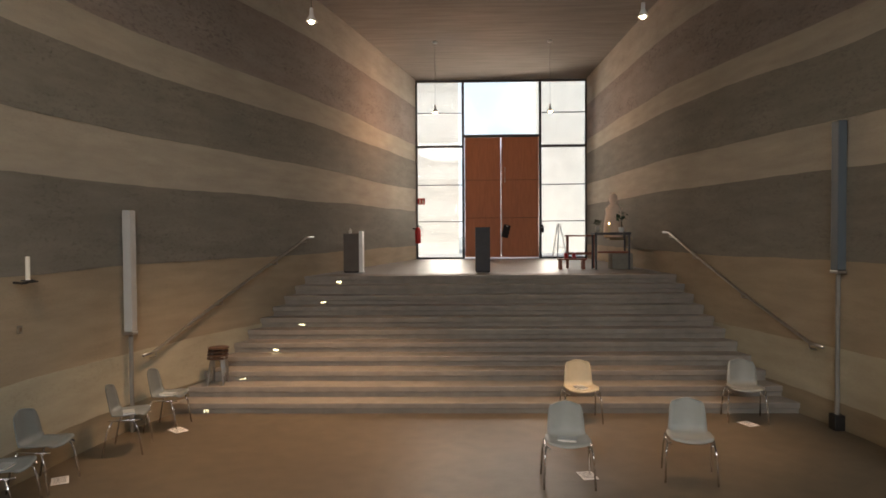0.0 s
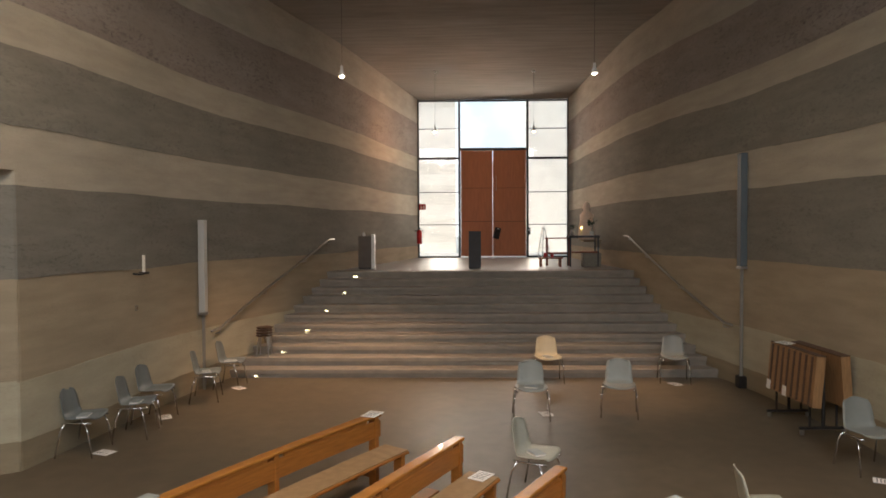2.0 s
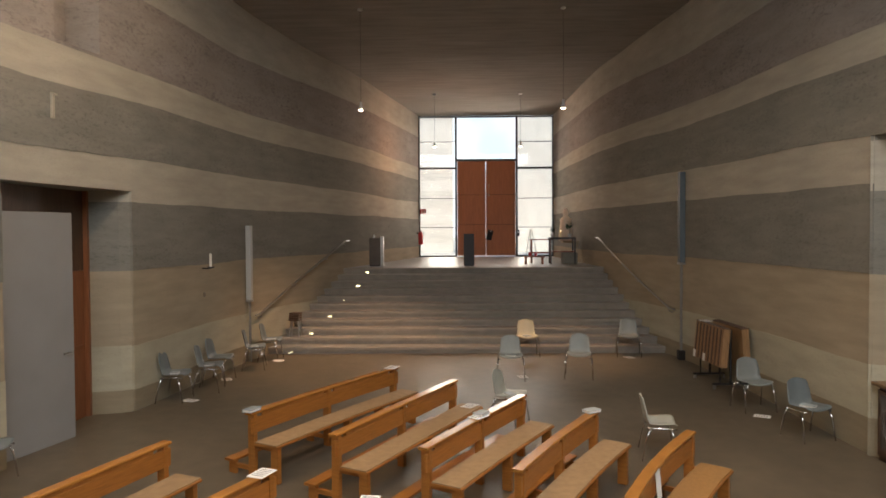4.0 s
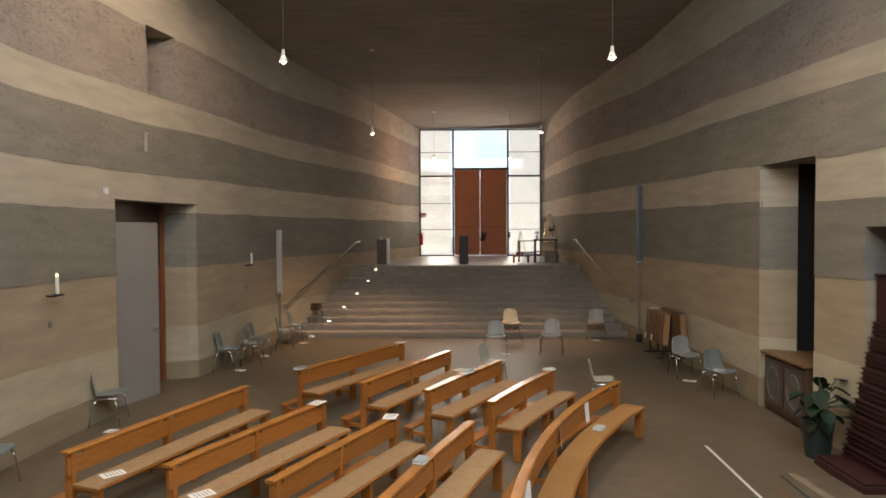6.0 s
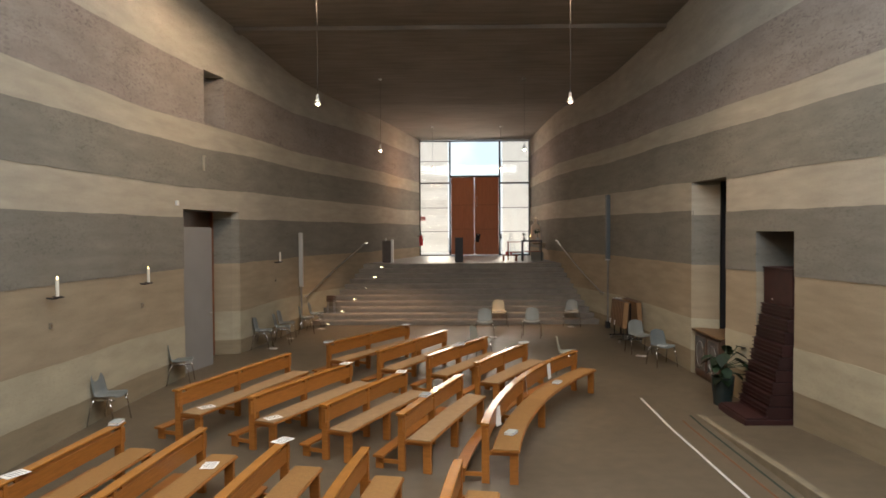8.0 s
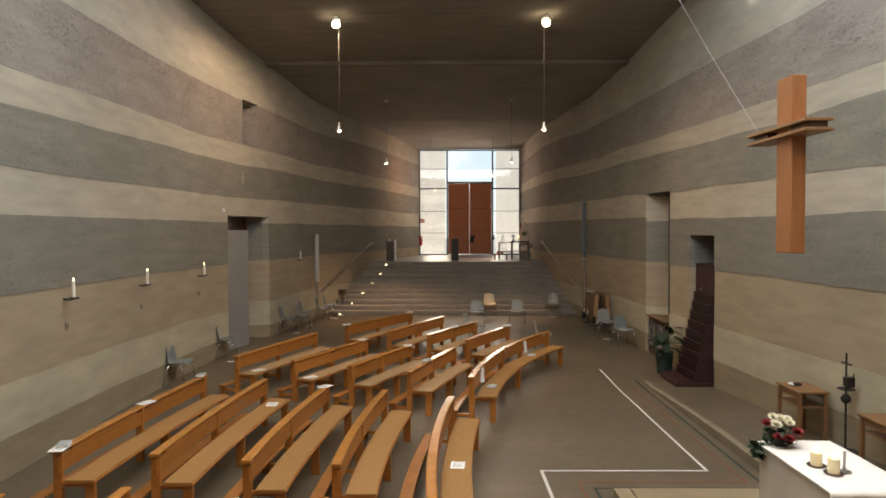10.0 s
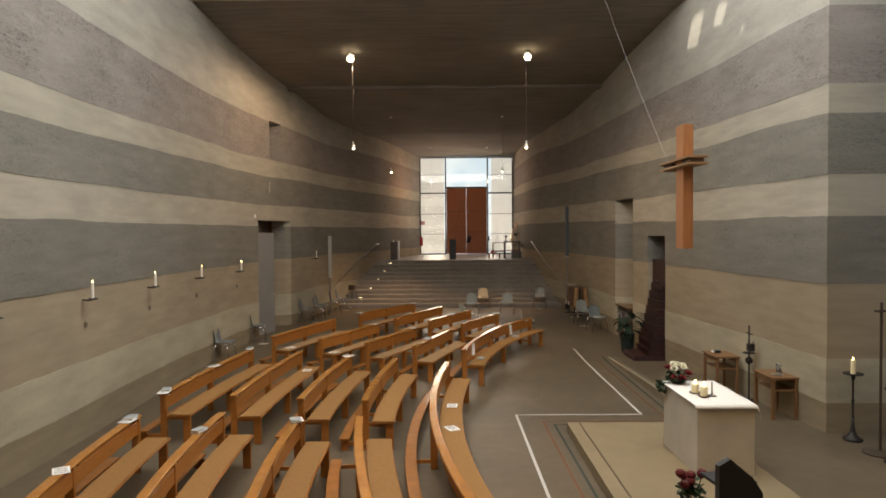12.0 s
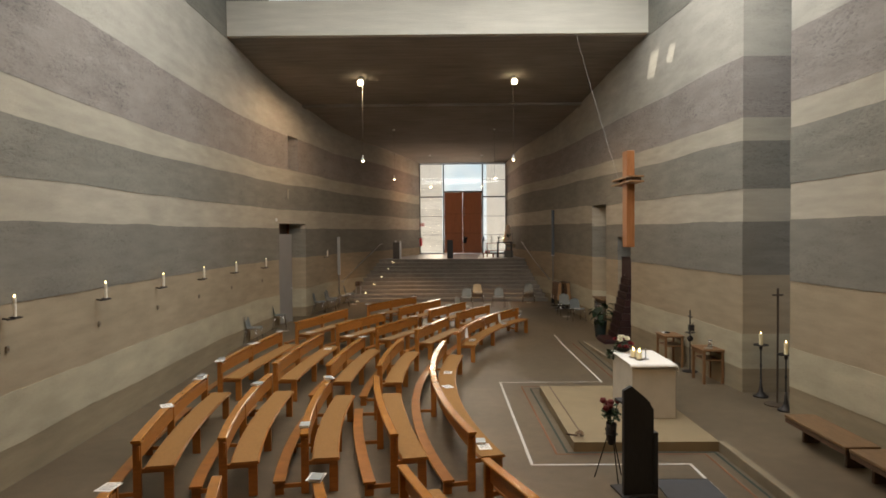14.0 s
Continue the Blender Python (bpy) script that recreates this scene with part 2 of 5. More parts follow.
def box(bm, c, s, bevel=0.0, m=None):
    r = bmesh.ops.create_cube(bm, size=1)
    mat = Matrix.Translation(c) @ Matrix.Diagonal((*s, 1))
    bmesh.ops.transform(bm, matrix=mat if m is None else m @ mat, verts=r["verts"])
    if bevel:
        es = list({e for v in r["verts"] for e in v.link_edges})
        bmesh.ops.bevel(bm, geom=es, offset=bevel, segments=2, affect="EDGES", profile=0.5)
    return bm


def boxed(c, s, bevel=0.0, m=None):
    return box(bmesh.new(), c, s, bevel, m)


def lathe(bm, profile, seg=20, c=(0, 0, 0)):
    rings = []
    for r, z in profile:
        rings.append([bm.verts.new((c[0] + r * math.cos(2 * math.pi * i / seg), c[1] + r * math.sin(2 * math.pi * i / seg), c[2] + z)) for i in range(seg)])
    for a, b in zip(rings, rings[1:]):
        for i in range(seg):
            bm.faces.new((a[i], a[(i + 1) % seg], b[(i + 1) % seg], b[i]))
    bm.faces.new(rings[0][::-1])
    bm.faces.new(rings[-1])
    return bm


def tube(bm, pts, r, seg=8):
    pts = [Vector(p) for p in pts]
    rings = []
    for i, p in enumerate(pts):
        d = (pts[min(i + 1, len(pts) - 1)] - pts[max(i - 1, 0)]).normalized()
        a = d.cross(Vector((0, 0, 1)))
        if a.length < 0.05:
            a = d.cross(Vector((0, 1, 0)))
        a.normalize()
        b = d.cross(a)
        rr = r[i] if isinstance(r, (list, tuple)) else r
        rings.append([bm.verts.new(p + rr * (math.cos(2 * math.pi * k / seg) * a + math.sin(2 * math.pi * k / seg) * b)) for k in range(seg)])
    for a, b in zip(rings, rings[1:]):
        for k in range(seg):
            bm.faces.new((a[k], a[(k + 1) % seg], b[(k + 1) % seg], b[k]))
    bm.faces.new(rings[0][::-1])
    bm.faces.new(rings[-1])
    return bm


def sweep(bm, path, off0, off1, z0, z1, c=0.005):
    """A bar along a plan path of (x, y, z, nx, ny), from off0 to off1 sideways and z0 to z1 up."""
    rings = []
    for x, y, z, nx, ny in path:
        rings.append([bm.verts.new((x + o * nx, y + o * ny, z + h)) for o, h in ((off0 + c, z0), (off1 - c, z0), (off1, z0 + c), (off1, z1 - c), (off1 - c, z1), (off0 + c, z1), (off0, z1 - c), (off0, z0 + c))])
    for a, b in zip(rings, rings[1:]):
        for k in range(8):
            bm.faces.new((a[k], a[(k + 1) % 8], b[(k + 1) % 8], b[k]))
    bm.faces.new(rings[0][::-1])
    bm.faces.new(rings[-1])
    return bm


def floor_z(x, y):
    """The nave floor falls gently towards the altar."""
    r = math.hypot(x - 3.8, y + 7)
    return 0.24 * min(1.0, max(0.0, (r - 6.5) / 6.9))


# ---- setting: floor ----
Y_END, Y_WIN, LAND = -20.0, 18.55, 1.815
LEFT = [(-20.0, -4.45), (-8.2, -4.85), (-2.0, -5.0), (0.76, -4.9), (2.0, -4.75), (2.9, -4.66), (4.15, -4.40), (7.7, -3.97), (8.7, -3.68), (9.8, -3.32), (10.7, -2.98), (11.6, -2.68), (13.0, -2.35), (18.55, -1.17), (24.0, 0.0)]
RIGHT = [(-20.0, 6.3), (-7.6, 5.6), (-6.19, 5.47), (-0.57, 5.08), (1.38, 4.9), (5.0, 4.68), (7.8, 4.46), (8.65, 4.26), (9.55, 4.06), (10.5, 3.90), (11.7, 3.72), (13.5, 3.64), (18.55, 3.55), (24.0, 3.5)]


def along(table, y):
    ys, xs = [p[0] for p in table], [p[1] for p in table]
    return sum(float(np.interp(y + d, ys, xs)) for d in (-0.5, -0.25, 0, 0.25, 0.5)) / 5


def build_floor():
    bm = bmesh.new()
    nx, ny = 26, 60
    vs = [[None] * (ny + 1) for _ in range(nx + 1)]
    for i in range(nx + 1):
        for j in range(ny + 1):
            x, y = -6.2 + 13.6 * i / nx, -20.6 + 29.6 * j / ny
            vs[i][j] = bm.verts.new((x, y, floor_z(x, y)))
    for i in range(nx):
        for j in range(ny):
            bm.faces.new((vs[i][j], vs[i + 1][j], vs[i + 1][j + 1], vs[i][j + 1]))
    tagged(part("floor", bm, FLOOR, smooth=True), "smooth brown-grey concrete floor falling gently to the altar", "floor", kind="structure")


build_floor()

# ---- setting: layered concrete walls ----
LAYERS = [(-0.3, 0.55, C_BASE, 0.0), (0.55, 1.17, C_LIGHT, 0.008), (1.17, 2.2, C_TAN, 0.0), (2.2, 3.15, C_DARK, 0.010), (3.15, 3.72, C_PALE, 0.002),
          (3.72, 4.5, C_GREY, 0.010), (4.5, 4.95, C_PALE, 0.003), (4.95, 6.03, C_PURP, 0.007), (6.03, 7.68, C_TOP, 0.004), (7.68, 9.72, C_GREY, 0.012)]


def seam(k, y, side):
    """How far the seam under layer k strays from its level: the casts are uneven, and drift along each wall."""
    drift = 0.0
    if side == 1 and 4 <= k <= 7:
        drift = float(np.interp(y, (-3, 1, 4, 12), (0.0, 0.03, 0.11, 0.13))) + (0.07 if k == 6 else 0.0)
    elif side == -1 and 5 <= k <= 7:
        drift = float(np.interp(y, (-6, -2, 2, 5, 9, 13), ((-0.04 if k == 5 else -0.11), -0.01, 0.0, 0.05, 0.05, 0.02)))
    return drift + 0.030 * noise.noise((y * 0.55, k * 3.7, side * 9.1)) + 0.010 * noise.noise((y * 4.0, k * 5.3, side * 2.7))


def layer_block(bm, table, sgn, y0, y1, zlow, zhigh, proud, depth):
    n = max(2, int(abs(y1 - y0) / 0.12))
    rings = []
    for i in range(n + 1):
        y = y0 + (y1 - y0) * i / n
        x = along(table, y)
        xi = x - sgn * proud
        rings.append([bm.verts.new(p) for p in ((xi, y, zlow(y)), (xi, y, zhigh(y)), (x + sgn * depth, y, zhigh(y)), (x + sgn * depth, y, zlow(y)))])
    for a, b in zip(rings, rings[1:]):
        for k in range(4):
            bm.faces.new((a[k], a[(k + 1) % 4], b[(k + 1) % 4], b[k]))
    bm.faces.new(rings[0][::-1])
    bm.faces.new(rings[-1])


def layered_wall(name, table, sgn, y_lo, y_hi, holes, depth, label):
    wall = tagged(thing(name, Matrix(), label, "wall", kind="structure"))
    for k, (z0, z1, mat, proud) in enumerate(LAYERS):
        bm = bmesh.new()
        low = (lambda y, k=k, z0=z0: z0 + seam(k, y, sgn)) if k else (lambda y: -0.3)
        high = lambda y, k=k, z1=z1: z1 + seam(k + 1, y, sgn)
        cuts = sorted({y_lo, y_hi, *[h[i] for h in holes for i in (0, 1) if y_lo < h[i] < y_hi]})
        for a, b in zip(cuts, cuts[1:]):
            mid = (a + b) / 2
            inside = [h for h in holes if h[0] < mid < h[1]]
            spans = [(low, high, z0, z1)]
            for h in inside:
                nxt = []
                for lo, hi, s0, s1 in spans:
                    if h[2] >= s1 or h[3] <= s0:
                        nxt.append((lo, hi, s0, s1))
                        continue
                    if h[2] > s0:
                        nxt.append((lo, lambda y, v=h[2]: v, s0, h[2]))
                    if h[3] < s1:
                        nxt.append((lambda y, v=h[3]: v, hi, h[3], s1))
                spans = nxt
            for lo, hi, _, _ in spans:
                layer_block(bm, table, sgn, a, b, lo, hi, proud, depth)
        if len(bm.verts):
            part("concrete_layer", bm, mat, wall)
        else:
            bm.free()
    return wall


# holes: y from, y to, z from, z to
layered_wall("wall_west", LEFT, -1, Y_END, Y_WIN, [(2.03, 4.18, -1, 3.30), (2.87, 3.62, 5.02, 6.05)], 0.75,
             "curved wall of horizontal layers of grey, tan and pale cast concrete")
layered_wall("wall_east", RIGHT, 1, -6.19, Y_WIN, [(1.38, 2.70, -1, 3.78), (-0.57, 0.42, -1, 2.84)], 0.9,
             "curved wall of horizontal layers of grey, tan and pale cast concrete")
layered_wall("wall_east_choir", RIGHT, 1, Y_END, -7.57, [], 0.9, "layered grey and pale cast concrete wall beside the choir")


def cross_wall(name, x0, x1, y, thick, label, mats=None):
    wall = thing(name, Matrix(), label, "wall", kind="structure")
    for k, (z0, z1, mat, proud) in enumerate(LAYERS):
        bm = bmesh.new()
        rings = []
        for i in range(13):
            x = x0 + (x1 - x0) * i / 12
            lo = z0 + (seam(k, x + y, 3) if k else 0)
            hi = z1 + seam(k + 1, x + y, 3)
            rings.append([bm.verts.new(p) for p in ((x, y - proud, lo), (x, y - proud, hi), (x, y + thick, hi), (x, y + thick, lo))])
        for a, b in zip(rings, rings[1:]):
            for q in range(4):
                bm.faces.new((a[q], a[(q + 1) % 4], b[(q + 1) % 4], b[q]))
        bm.faces.new(rings[0][::-1])
        bm.faces.new(rings[-1])
        part("concrete_layer", bm, mats[k % len(mats)] if mats else mat, wall)


cross_wall("wall_slot_end", 5.50, 8.6, -6.16, 0.5, "layered concrete end wall of the side recess")
cross_wall("wall_south", -6.0, 8.6, -20.6, 0.5, "layered concrete wall behind the choir")
tagged(part("wall_slot_back", boxed((8.9, -7.0, 4.5), (0.5, 4.0, 9.6)), C_TAN), "plain concrete wall closing the side recess", "wall", kind="structure")

# ---- setting: ceiling ----
def ceiling_piece(bm, y0, y1, z0, z1, thick=0.5):
    box_pts = []
    for y, z in ((y0, z0), (y1, z1)):
        xl, xr = along(LEFT, y) - 0.7, along(RIGHT, y) + 0.85
        box_pts.append([bm.verts.new(p) for p in ((xl, y, z), (xr, y, z), (xr, y, z + thick), (xl, y, z + thick))])
    a, b = box_pts
    for k in range(4):
        bm.faces.new((a[k], a[(k + 1) % 4], b[(k + 1) % 4], b[k]))
    bm.faces.new(a[::-1])
    bm.faces.new(b)


bm = bmesh.new()
ceiling_piece(bm, 18.6, 10.6, 6.78, 6.80)
ceiling_piece(bm, 10.6, 4.30, 6.80, 7.18)
ceiling_piece(bm, 4.30, 4.05, 7.12, 7.14)
ceiling_piece(bm, 4.05, -1.60, 7.22, 7.73)
ceiling_piece(bm, -12.3, -21.0, 7.75, 7.75)
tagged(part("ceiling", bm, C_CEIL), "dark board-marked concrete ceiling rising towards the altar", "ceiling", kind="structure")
bm = bmesh.new()
box(bm, (0.2, -1.685, 8.168), (12.0, 0.19, 0.845), 0.01)
tagged(part("ceiling_beam", bm, C_BEAM), "pale board-marked concrete beam at the edge of the roof light", "beam", kind="structure")
bm = bmesh.new()
box(bm, (0.3, -12.2, 8.76), (12.4, 0.3, 2.04))
tagged(part("ceiling_beam", bm, C_BEAM), "pale concrete beam on the far side of the roof light", "beam", kind="structure")

roof = thing("skylight", Matrix(), "roof light with dark bars over the altar, closed by added sun-blocking panels", "skylight", kind="structure")
# opaque panels added to keep the sun out of the roof light
SUN_BLOCK = material("sun_blocking_panel", (0.80, 0.82, 0.82), 0.8, 0, 0.04, 3)
for i in range(8):
    for j in range(10):
        x, y = -4.7 + 1.4 * i, -2.25 - 1.05 * j
        # three small panes, placed only to throw sun patches on the east wall
        if i == 6 and 1 <= j < 4:
            half, px, wid = (0.0, 0.27, 0.20, 0.05)[j], x + (0.0, -0.24, -0.18, -0.46)[j], (0.0, 0.22, 0.14, 0.07)[j]
            for a, b in ((x - 0.70, px - wid), (px + wid, x + 0.70)):
                part("panel", boxed(((a + b) / 2, y, 9.47), (b - a + 0.01, 1.10, 0.02)), SUN_BLOCK, roof)
            for a, b in ((y - 0.525, y - half), (y + half, y + 0.525)):
                part("panel", boxed((px, (a + b) / 2, 9.475), (2 * wid + 0.02, b - a, 0.02)), SUN_BLOCK, roof)
            part("pane", boxed((px, y, 9.47), (2 * wid, 2 * half, 0.008)), GLASS, roof).visible_shadow = False
        else:
            part("panel", boxed((x, y, 9.475 + 0.03 * (i % 2) + 0.06 * (j % 2)), (1.42, 1.08, 0.02)), SUN_BLOCK, roof)
for i in range(9):
    part("bar", boxed((-5.4 + 1.4 * i, -7.0, 9.38), (0.07, 10.6, 0.12)), FRAME, roof)

# ---- setting: stairs and landing ----
N_STEP, Y_STAIR, Y_TOP, Z_STAIR = 11, 8.47, 11.55, 0.235
RISE, RUN = (LAND - Z_STAIR) / N_STEP, (Y_TOP - Y_STAIR) / (N_STEP - 1)


def build_stairs():
    st = thing("stairs", Matrix(), "wide flight of eleven worn concrete steps", "stairs", kind="structure")
    for k in range(N_STEP):
        y = Y_STAIR + k * RUN
        depth = RUN + 0.03 if k < N_STEP - 1 else 0.5
        xl, xr = along(LEFT, y) - 0.05, along(RIGHT, y) + 0.05
        z1 = Z_STAIR + (k + 1) * RISE
        bm = boxed(((xl + xr) / 2, y + depth / 2, z1 - 0.04), (xr - xl, depth, 0.08), 0.012)
        part("tread", bm, STEP, st)
        part("riser", boxed(((xl + xr) / 2, y + 0.012 + depth / 2, z1 - RISE / 2 - 0.042), (xr - xl - 0.01, depth - 0.02, RISE - 0.08)), STEP, st)
    bm = bmesh.new()
    ys = [Y_TOP + 0.45 + i * (Y_WIN + 0.4 - Y_TOP - 0.45) / 10 for i in range(11)]
    low = [[bm.verts.new((along(T, y) + d, y, z)) for y in ys] for T, d in ((LEFT, -0.06), (RIGHT, 0.06)) for z in (LAND - 0.2, LAND - 0.001)]
    for i in range(10):
        bm.faces.new((low[1][i], low[3][i], low[3][i + 1], low[1][i + 1]))
        bm.faces.new((low[0][i], low[0][i + 1], low[2][i + 1], low[2][i]))
    tagged(part("floor_landing", bm, LANDING), "grey concrete landing in front of the entrance doors", "floor", kind="structure")


build_stairs()

# ---- setting: altar podium ----
PZ = 0.13


def podium_block(outline, name, mat, label, cat):
    """A slab over a plan outline of (x, y, top)."""
    bm = bmesh.new()
    n = len(outline)
    lo = [bm.verts.new((x, y, -0.05)) for x, y, _ in outline]
    hi = [bm.verts.new((x, y, z)) for x, y, z in outline]
    if n == 6:
        bm.faces.new((hi[0], hi[1], hi[2], hi[5]))
        bm.faces.new((hi[5], hi[2], hi[3], hi[4]))
    else:
        bm.faces.new(hi)
    for i in range(n):
        bm.faces.new((lo[i], lo[(i + 1) % n], hi[(i + 1) % n], hi[i]))
    bmesh.ops.bevel(bm, geom=[e for e in bm.edges if all(v.co.z > 0.1 for v in e.verts) and len(e.link_faces) == 2 and e.calc_face_angle() > 0.5], offset=0.010, segments=2, affect="EDGES")
    tagged(part(name, bm, mat), label, cat, kind="structure")


def build_podium():
    for outline, nm, mat, lab, cat in (([(1.98, -8.92, PZ), (3.947, -8.92, PZ), (3.947, -5.62, PZ), (1.98, -5.62, PZ)], "podium", PODIUM, "low pale stone podium under the altar", "podium"),
                                       ([(3.95, -20.2, PZ), (8.4, -20.2, PZ), (8.4, -3.2, PZ), (8.4, 0.6, 0.0), (3.95, 0.6, 0.0), (3.95, -3.2, PZ)], "floor_choir", FLOOR, "raised brown-grey concrete floor strip along the wall", "floor")):
        podium_block(outline, nm, mat, lab, cat)
    part("podium_joint", boxed((2.16, -7.15, PZ + 0.002), (0.018, 3.0, 0.006)), DARK_WOOD)["kind"] = "structure"


build_podium()


def kerb(y0, y1):
    """Pale stone edging along the step up to the choir floor."""
    bm = bmesh.new()
    rings = []
    for i in range(9):
        y = y0 + (y1 - y0) * i / 8
        z = PZ * min(1.0, max(0.0, (0.6 - y) / 3.8)) + 0.005
        rings.append([bm.verts.new(p) for p in ((3.938, y, -0.05), (3.938, y, z - 0.008), (3.948, y, z), (4.03, y, z), (4.03, y, -0.05))])
    for a, b in zip(rings, rings[1:]):
        for k in range(5):
            bm.faces.new((a[k], a[(k + 1) % 5], b[(k + 1) % 5], b[k]))
    bm.faces.new(rings[0][::-1])
    bm.faces.new(rings[-1])
    tagged(part("trim_kerb", bm, KERB), "pale worn stone edging of the low choir step", "kerb", kind="structure")


kerb(0.2, -5.60)
kerb(-8.93, -16.0)

# ---- setting: entrance front ----
WX0, WX1, DX0, DX1, WZ1, DZ = -1.16, 3.54, 0.17, 2.235, 6.76, 5.18


def build_front():
    win = thing("window_1", Matrix(), "tall dark-framed glazed entrance front, bright with daylight", "window", kind="structure")
    y = Y_WIN
    def bar(x0, x1, z0, z1, d=0.09, nm="window_frame"):
        part(nm, boxed(((x0 + x1) / 2, y, (z0 + z1) / 2), (x1 - x0, d, z1 - z0), 0.006), FRAME, win)
    bar(WX0 - 0.05, WX0 + 0.03, LAND, WZ1)
    bar(WX1 - 0.03, WX1 + 0.05, LAND, WZ1)
    bar(WX0 + 0.03, WX1 - 0.03, WZ1 - 0.05, WZ1)
    bar(DX0 - 0.07, DX0, LAND, WZ1 - 0.05)
    bar(DX1, DX1 + 0.07, LAND, WZ1 - 0.05)
    bar(DX0, DX1, DZ, DZ + 0.08)
    for x0, x1 in ((WX0 + 0.03, DX0 - 0.07), (DX1 + 0.07, WX1 - 0.03)):
        bar(x0, x1, LAND, LAND + 0.05)
        bar(x0, x1, 4.90, 4.97)
        for z in (2.84, 3.86, 5.85):
            bar(x0, x1, z, z + 0.025, 0.05, "glazing_bar")
        zs = [LAND + 0.05, 2.84, 3.86, 4.90, 5.85, WZ1 - 0.05]
        for a, b in zip(zs, zs[1:]):
            p = part("pane", boxed(((x0 + x1) / 2, y + 0.005, (a + b) / 2), (x1 - x0, 0.012, b - a - 0.01)), GLASS, win)
            p.visible_shadow = False
    p = part("pane", boxed(((DX0 + DX1) / 2, y + 0.005, (DZ + 0.08 + WZ1 - 0.05) / 2), (DX1 - DX0, 0.012, WZ1 - DZ - 0.13)), GLASS, win)
    p.visible_shadow = False
    door = thing("door_1", Matrix(), "tall closed double door of reddish-brown wood", "door", kind="structure")
    xm = (DX0 + DX1) / 2 - 0.02
    for x0, x1 in ((DX0 + 0.01, xm - 0.012), (xm + 0.012, DX1 - 0.01)):
        lf = part("door_leaf", boxed(((x0 + x1) / 2, y, (LAND + DZ) / 2 + 0.02), (x1 - x0, 0.07, DZ - LAND - 0.05), 0.006), DOOR_WOOD, door)
        for z in (2.95, 4.0):
            part("panel_joint", boxed(((x0 + x1) / 2, y - 0.036, z), (x1 - x0 - 0.02, 0.004, 0.012)), DARK_WOOD, lf)
    part("lock_strip", boxed((xm, y - 0.04, 3.4), (0.016, 0.02, 2.9)), STEEL, door, "bright steel edge strip")
    part("handle", tube(bmesh.new(), [(xm + 0.10, y - 0.04, 4.35), (xm + 0.10, y - 0.10, 4.33), (xm + 0.10, y - 0.10, 3.95), (xm + 0.10, y - 0.04, 3.93)], 0.014), STEEL, door, "steel pull bar")
    part("threshold", boxed(((DX0 + DX1) / 2, y - 0.03, LAND + 0.008), (DX1 - DX0, 0.16, 0.016)), STEEL, door)


build_front()

# outside the entrance
tagged(part("ground", boxed((1.2, 60, LAND - 0.14), (160, 82, 0.2)), PAVING), "pale paved forecourt in sunlight", "ground", kind="structure")
# layers paled to stand in for glaring sun on the concrete
cross_wall("wall_outside_west", -9.0, 0.02, 24.5, 0.6, "layered wall across the forecourt, its colour paled for sunlight", (SUNLIT_PALE, concrete("outside_pale", (0.70, 0.65, 0.57), 0.01)))
tagged(part("wall_outside_east", boxed((8.4, 25.0, 4.5), (11.0, 0.6, 9.6)), SUNLIT_PALE), "sunlit white wall across the forecourt", "wall", kind="structure")

sky_card = bpy.data.materials.new("hazy_sky")
sky_card.use_nodes = True
_n, _l = sky_card.node_tree.nodes, sky_card.node_tree.links
_no, _ra, _em = _n.new("ShaderNodeTexNoise"), _n.new("ShaderNodeValToRGB"), _n.new("ShaderNodeEmission")
_no.inputs["Scale"].default_value, _no.inputs["Detail"].default_value = 0.06, 6
_ra.color_ramp.elements[0].position, _ra.color_ramp.elements[1].position = 0.42, 0.58
_ra.color_ramp.elements[0].color, _ra.color_ramp.elements[1].color = (0.70, 0.80, 0.88, 1), (0.98, 0.98, 0.97, 1)
_tc = _n.new("ShaderNodeTexCoord")
_l.new(_tc.outputs["Object"], _no.inputs["Vector"])
_l.new(_no.outputs["Fac"], _ra.inputs[0])
_l.new(_ra.outputs[0], _em.inputs[0])
_em.inputs[1].default_value = 1.12
_l.new(_em.outputs[0], _n["Material Output"].inputs[0])
tagged(part("backdrop", boxed((1.2, 100.2, 30), (240, 0.2, 80)), sky_card), "hazy bright sky with thin cloud", "sky", kind="structure")

# ---- benches ----
def arc(p0, p1, p2, n=14):
    """Plan path through three points, with the floor's height and the unit normal towards the altar."""
    out = []
    for i in range(n + 1):
        u = i / n
        a, b, c = 2 * (u - 0.5) * (u - 1), -4 * u * (u - 1), 2 * u * (u - 0.5)
        x, y = (a * p0[k] + b * p1[k] + c * p2[k] for k in (0, 1))
        da, db, dc = 4 * u - 3, 4 - 8 * u, 4 * u - 1
        tx, ty = (da * p0[k] + db * p1[k] + dc * p2[k] for k in (0, 1))
        q = math.hypot(tx, ty)
        out.append((x, y, floor_z(x, y), ty / q, -tx / q))
    return out


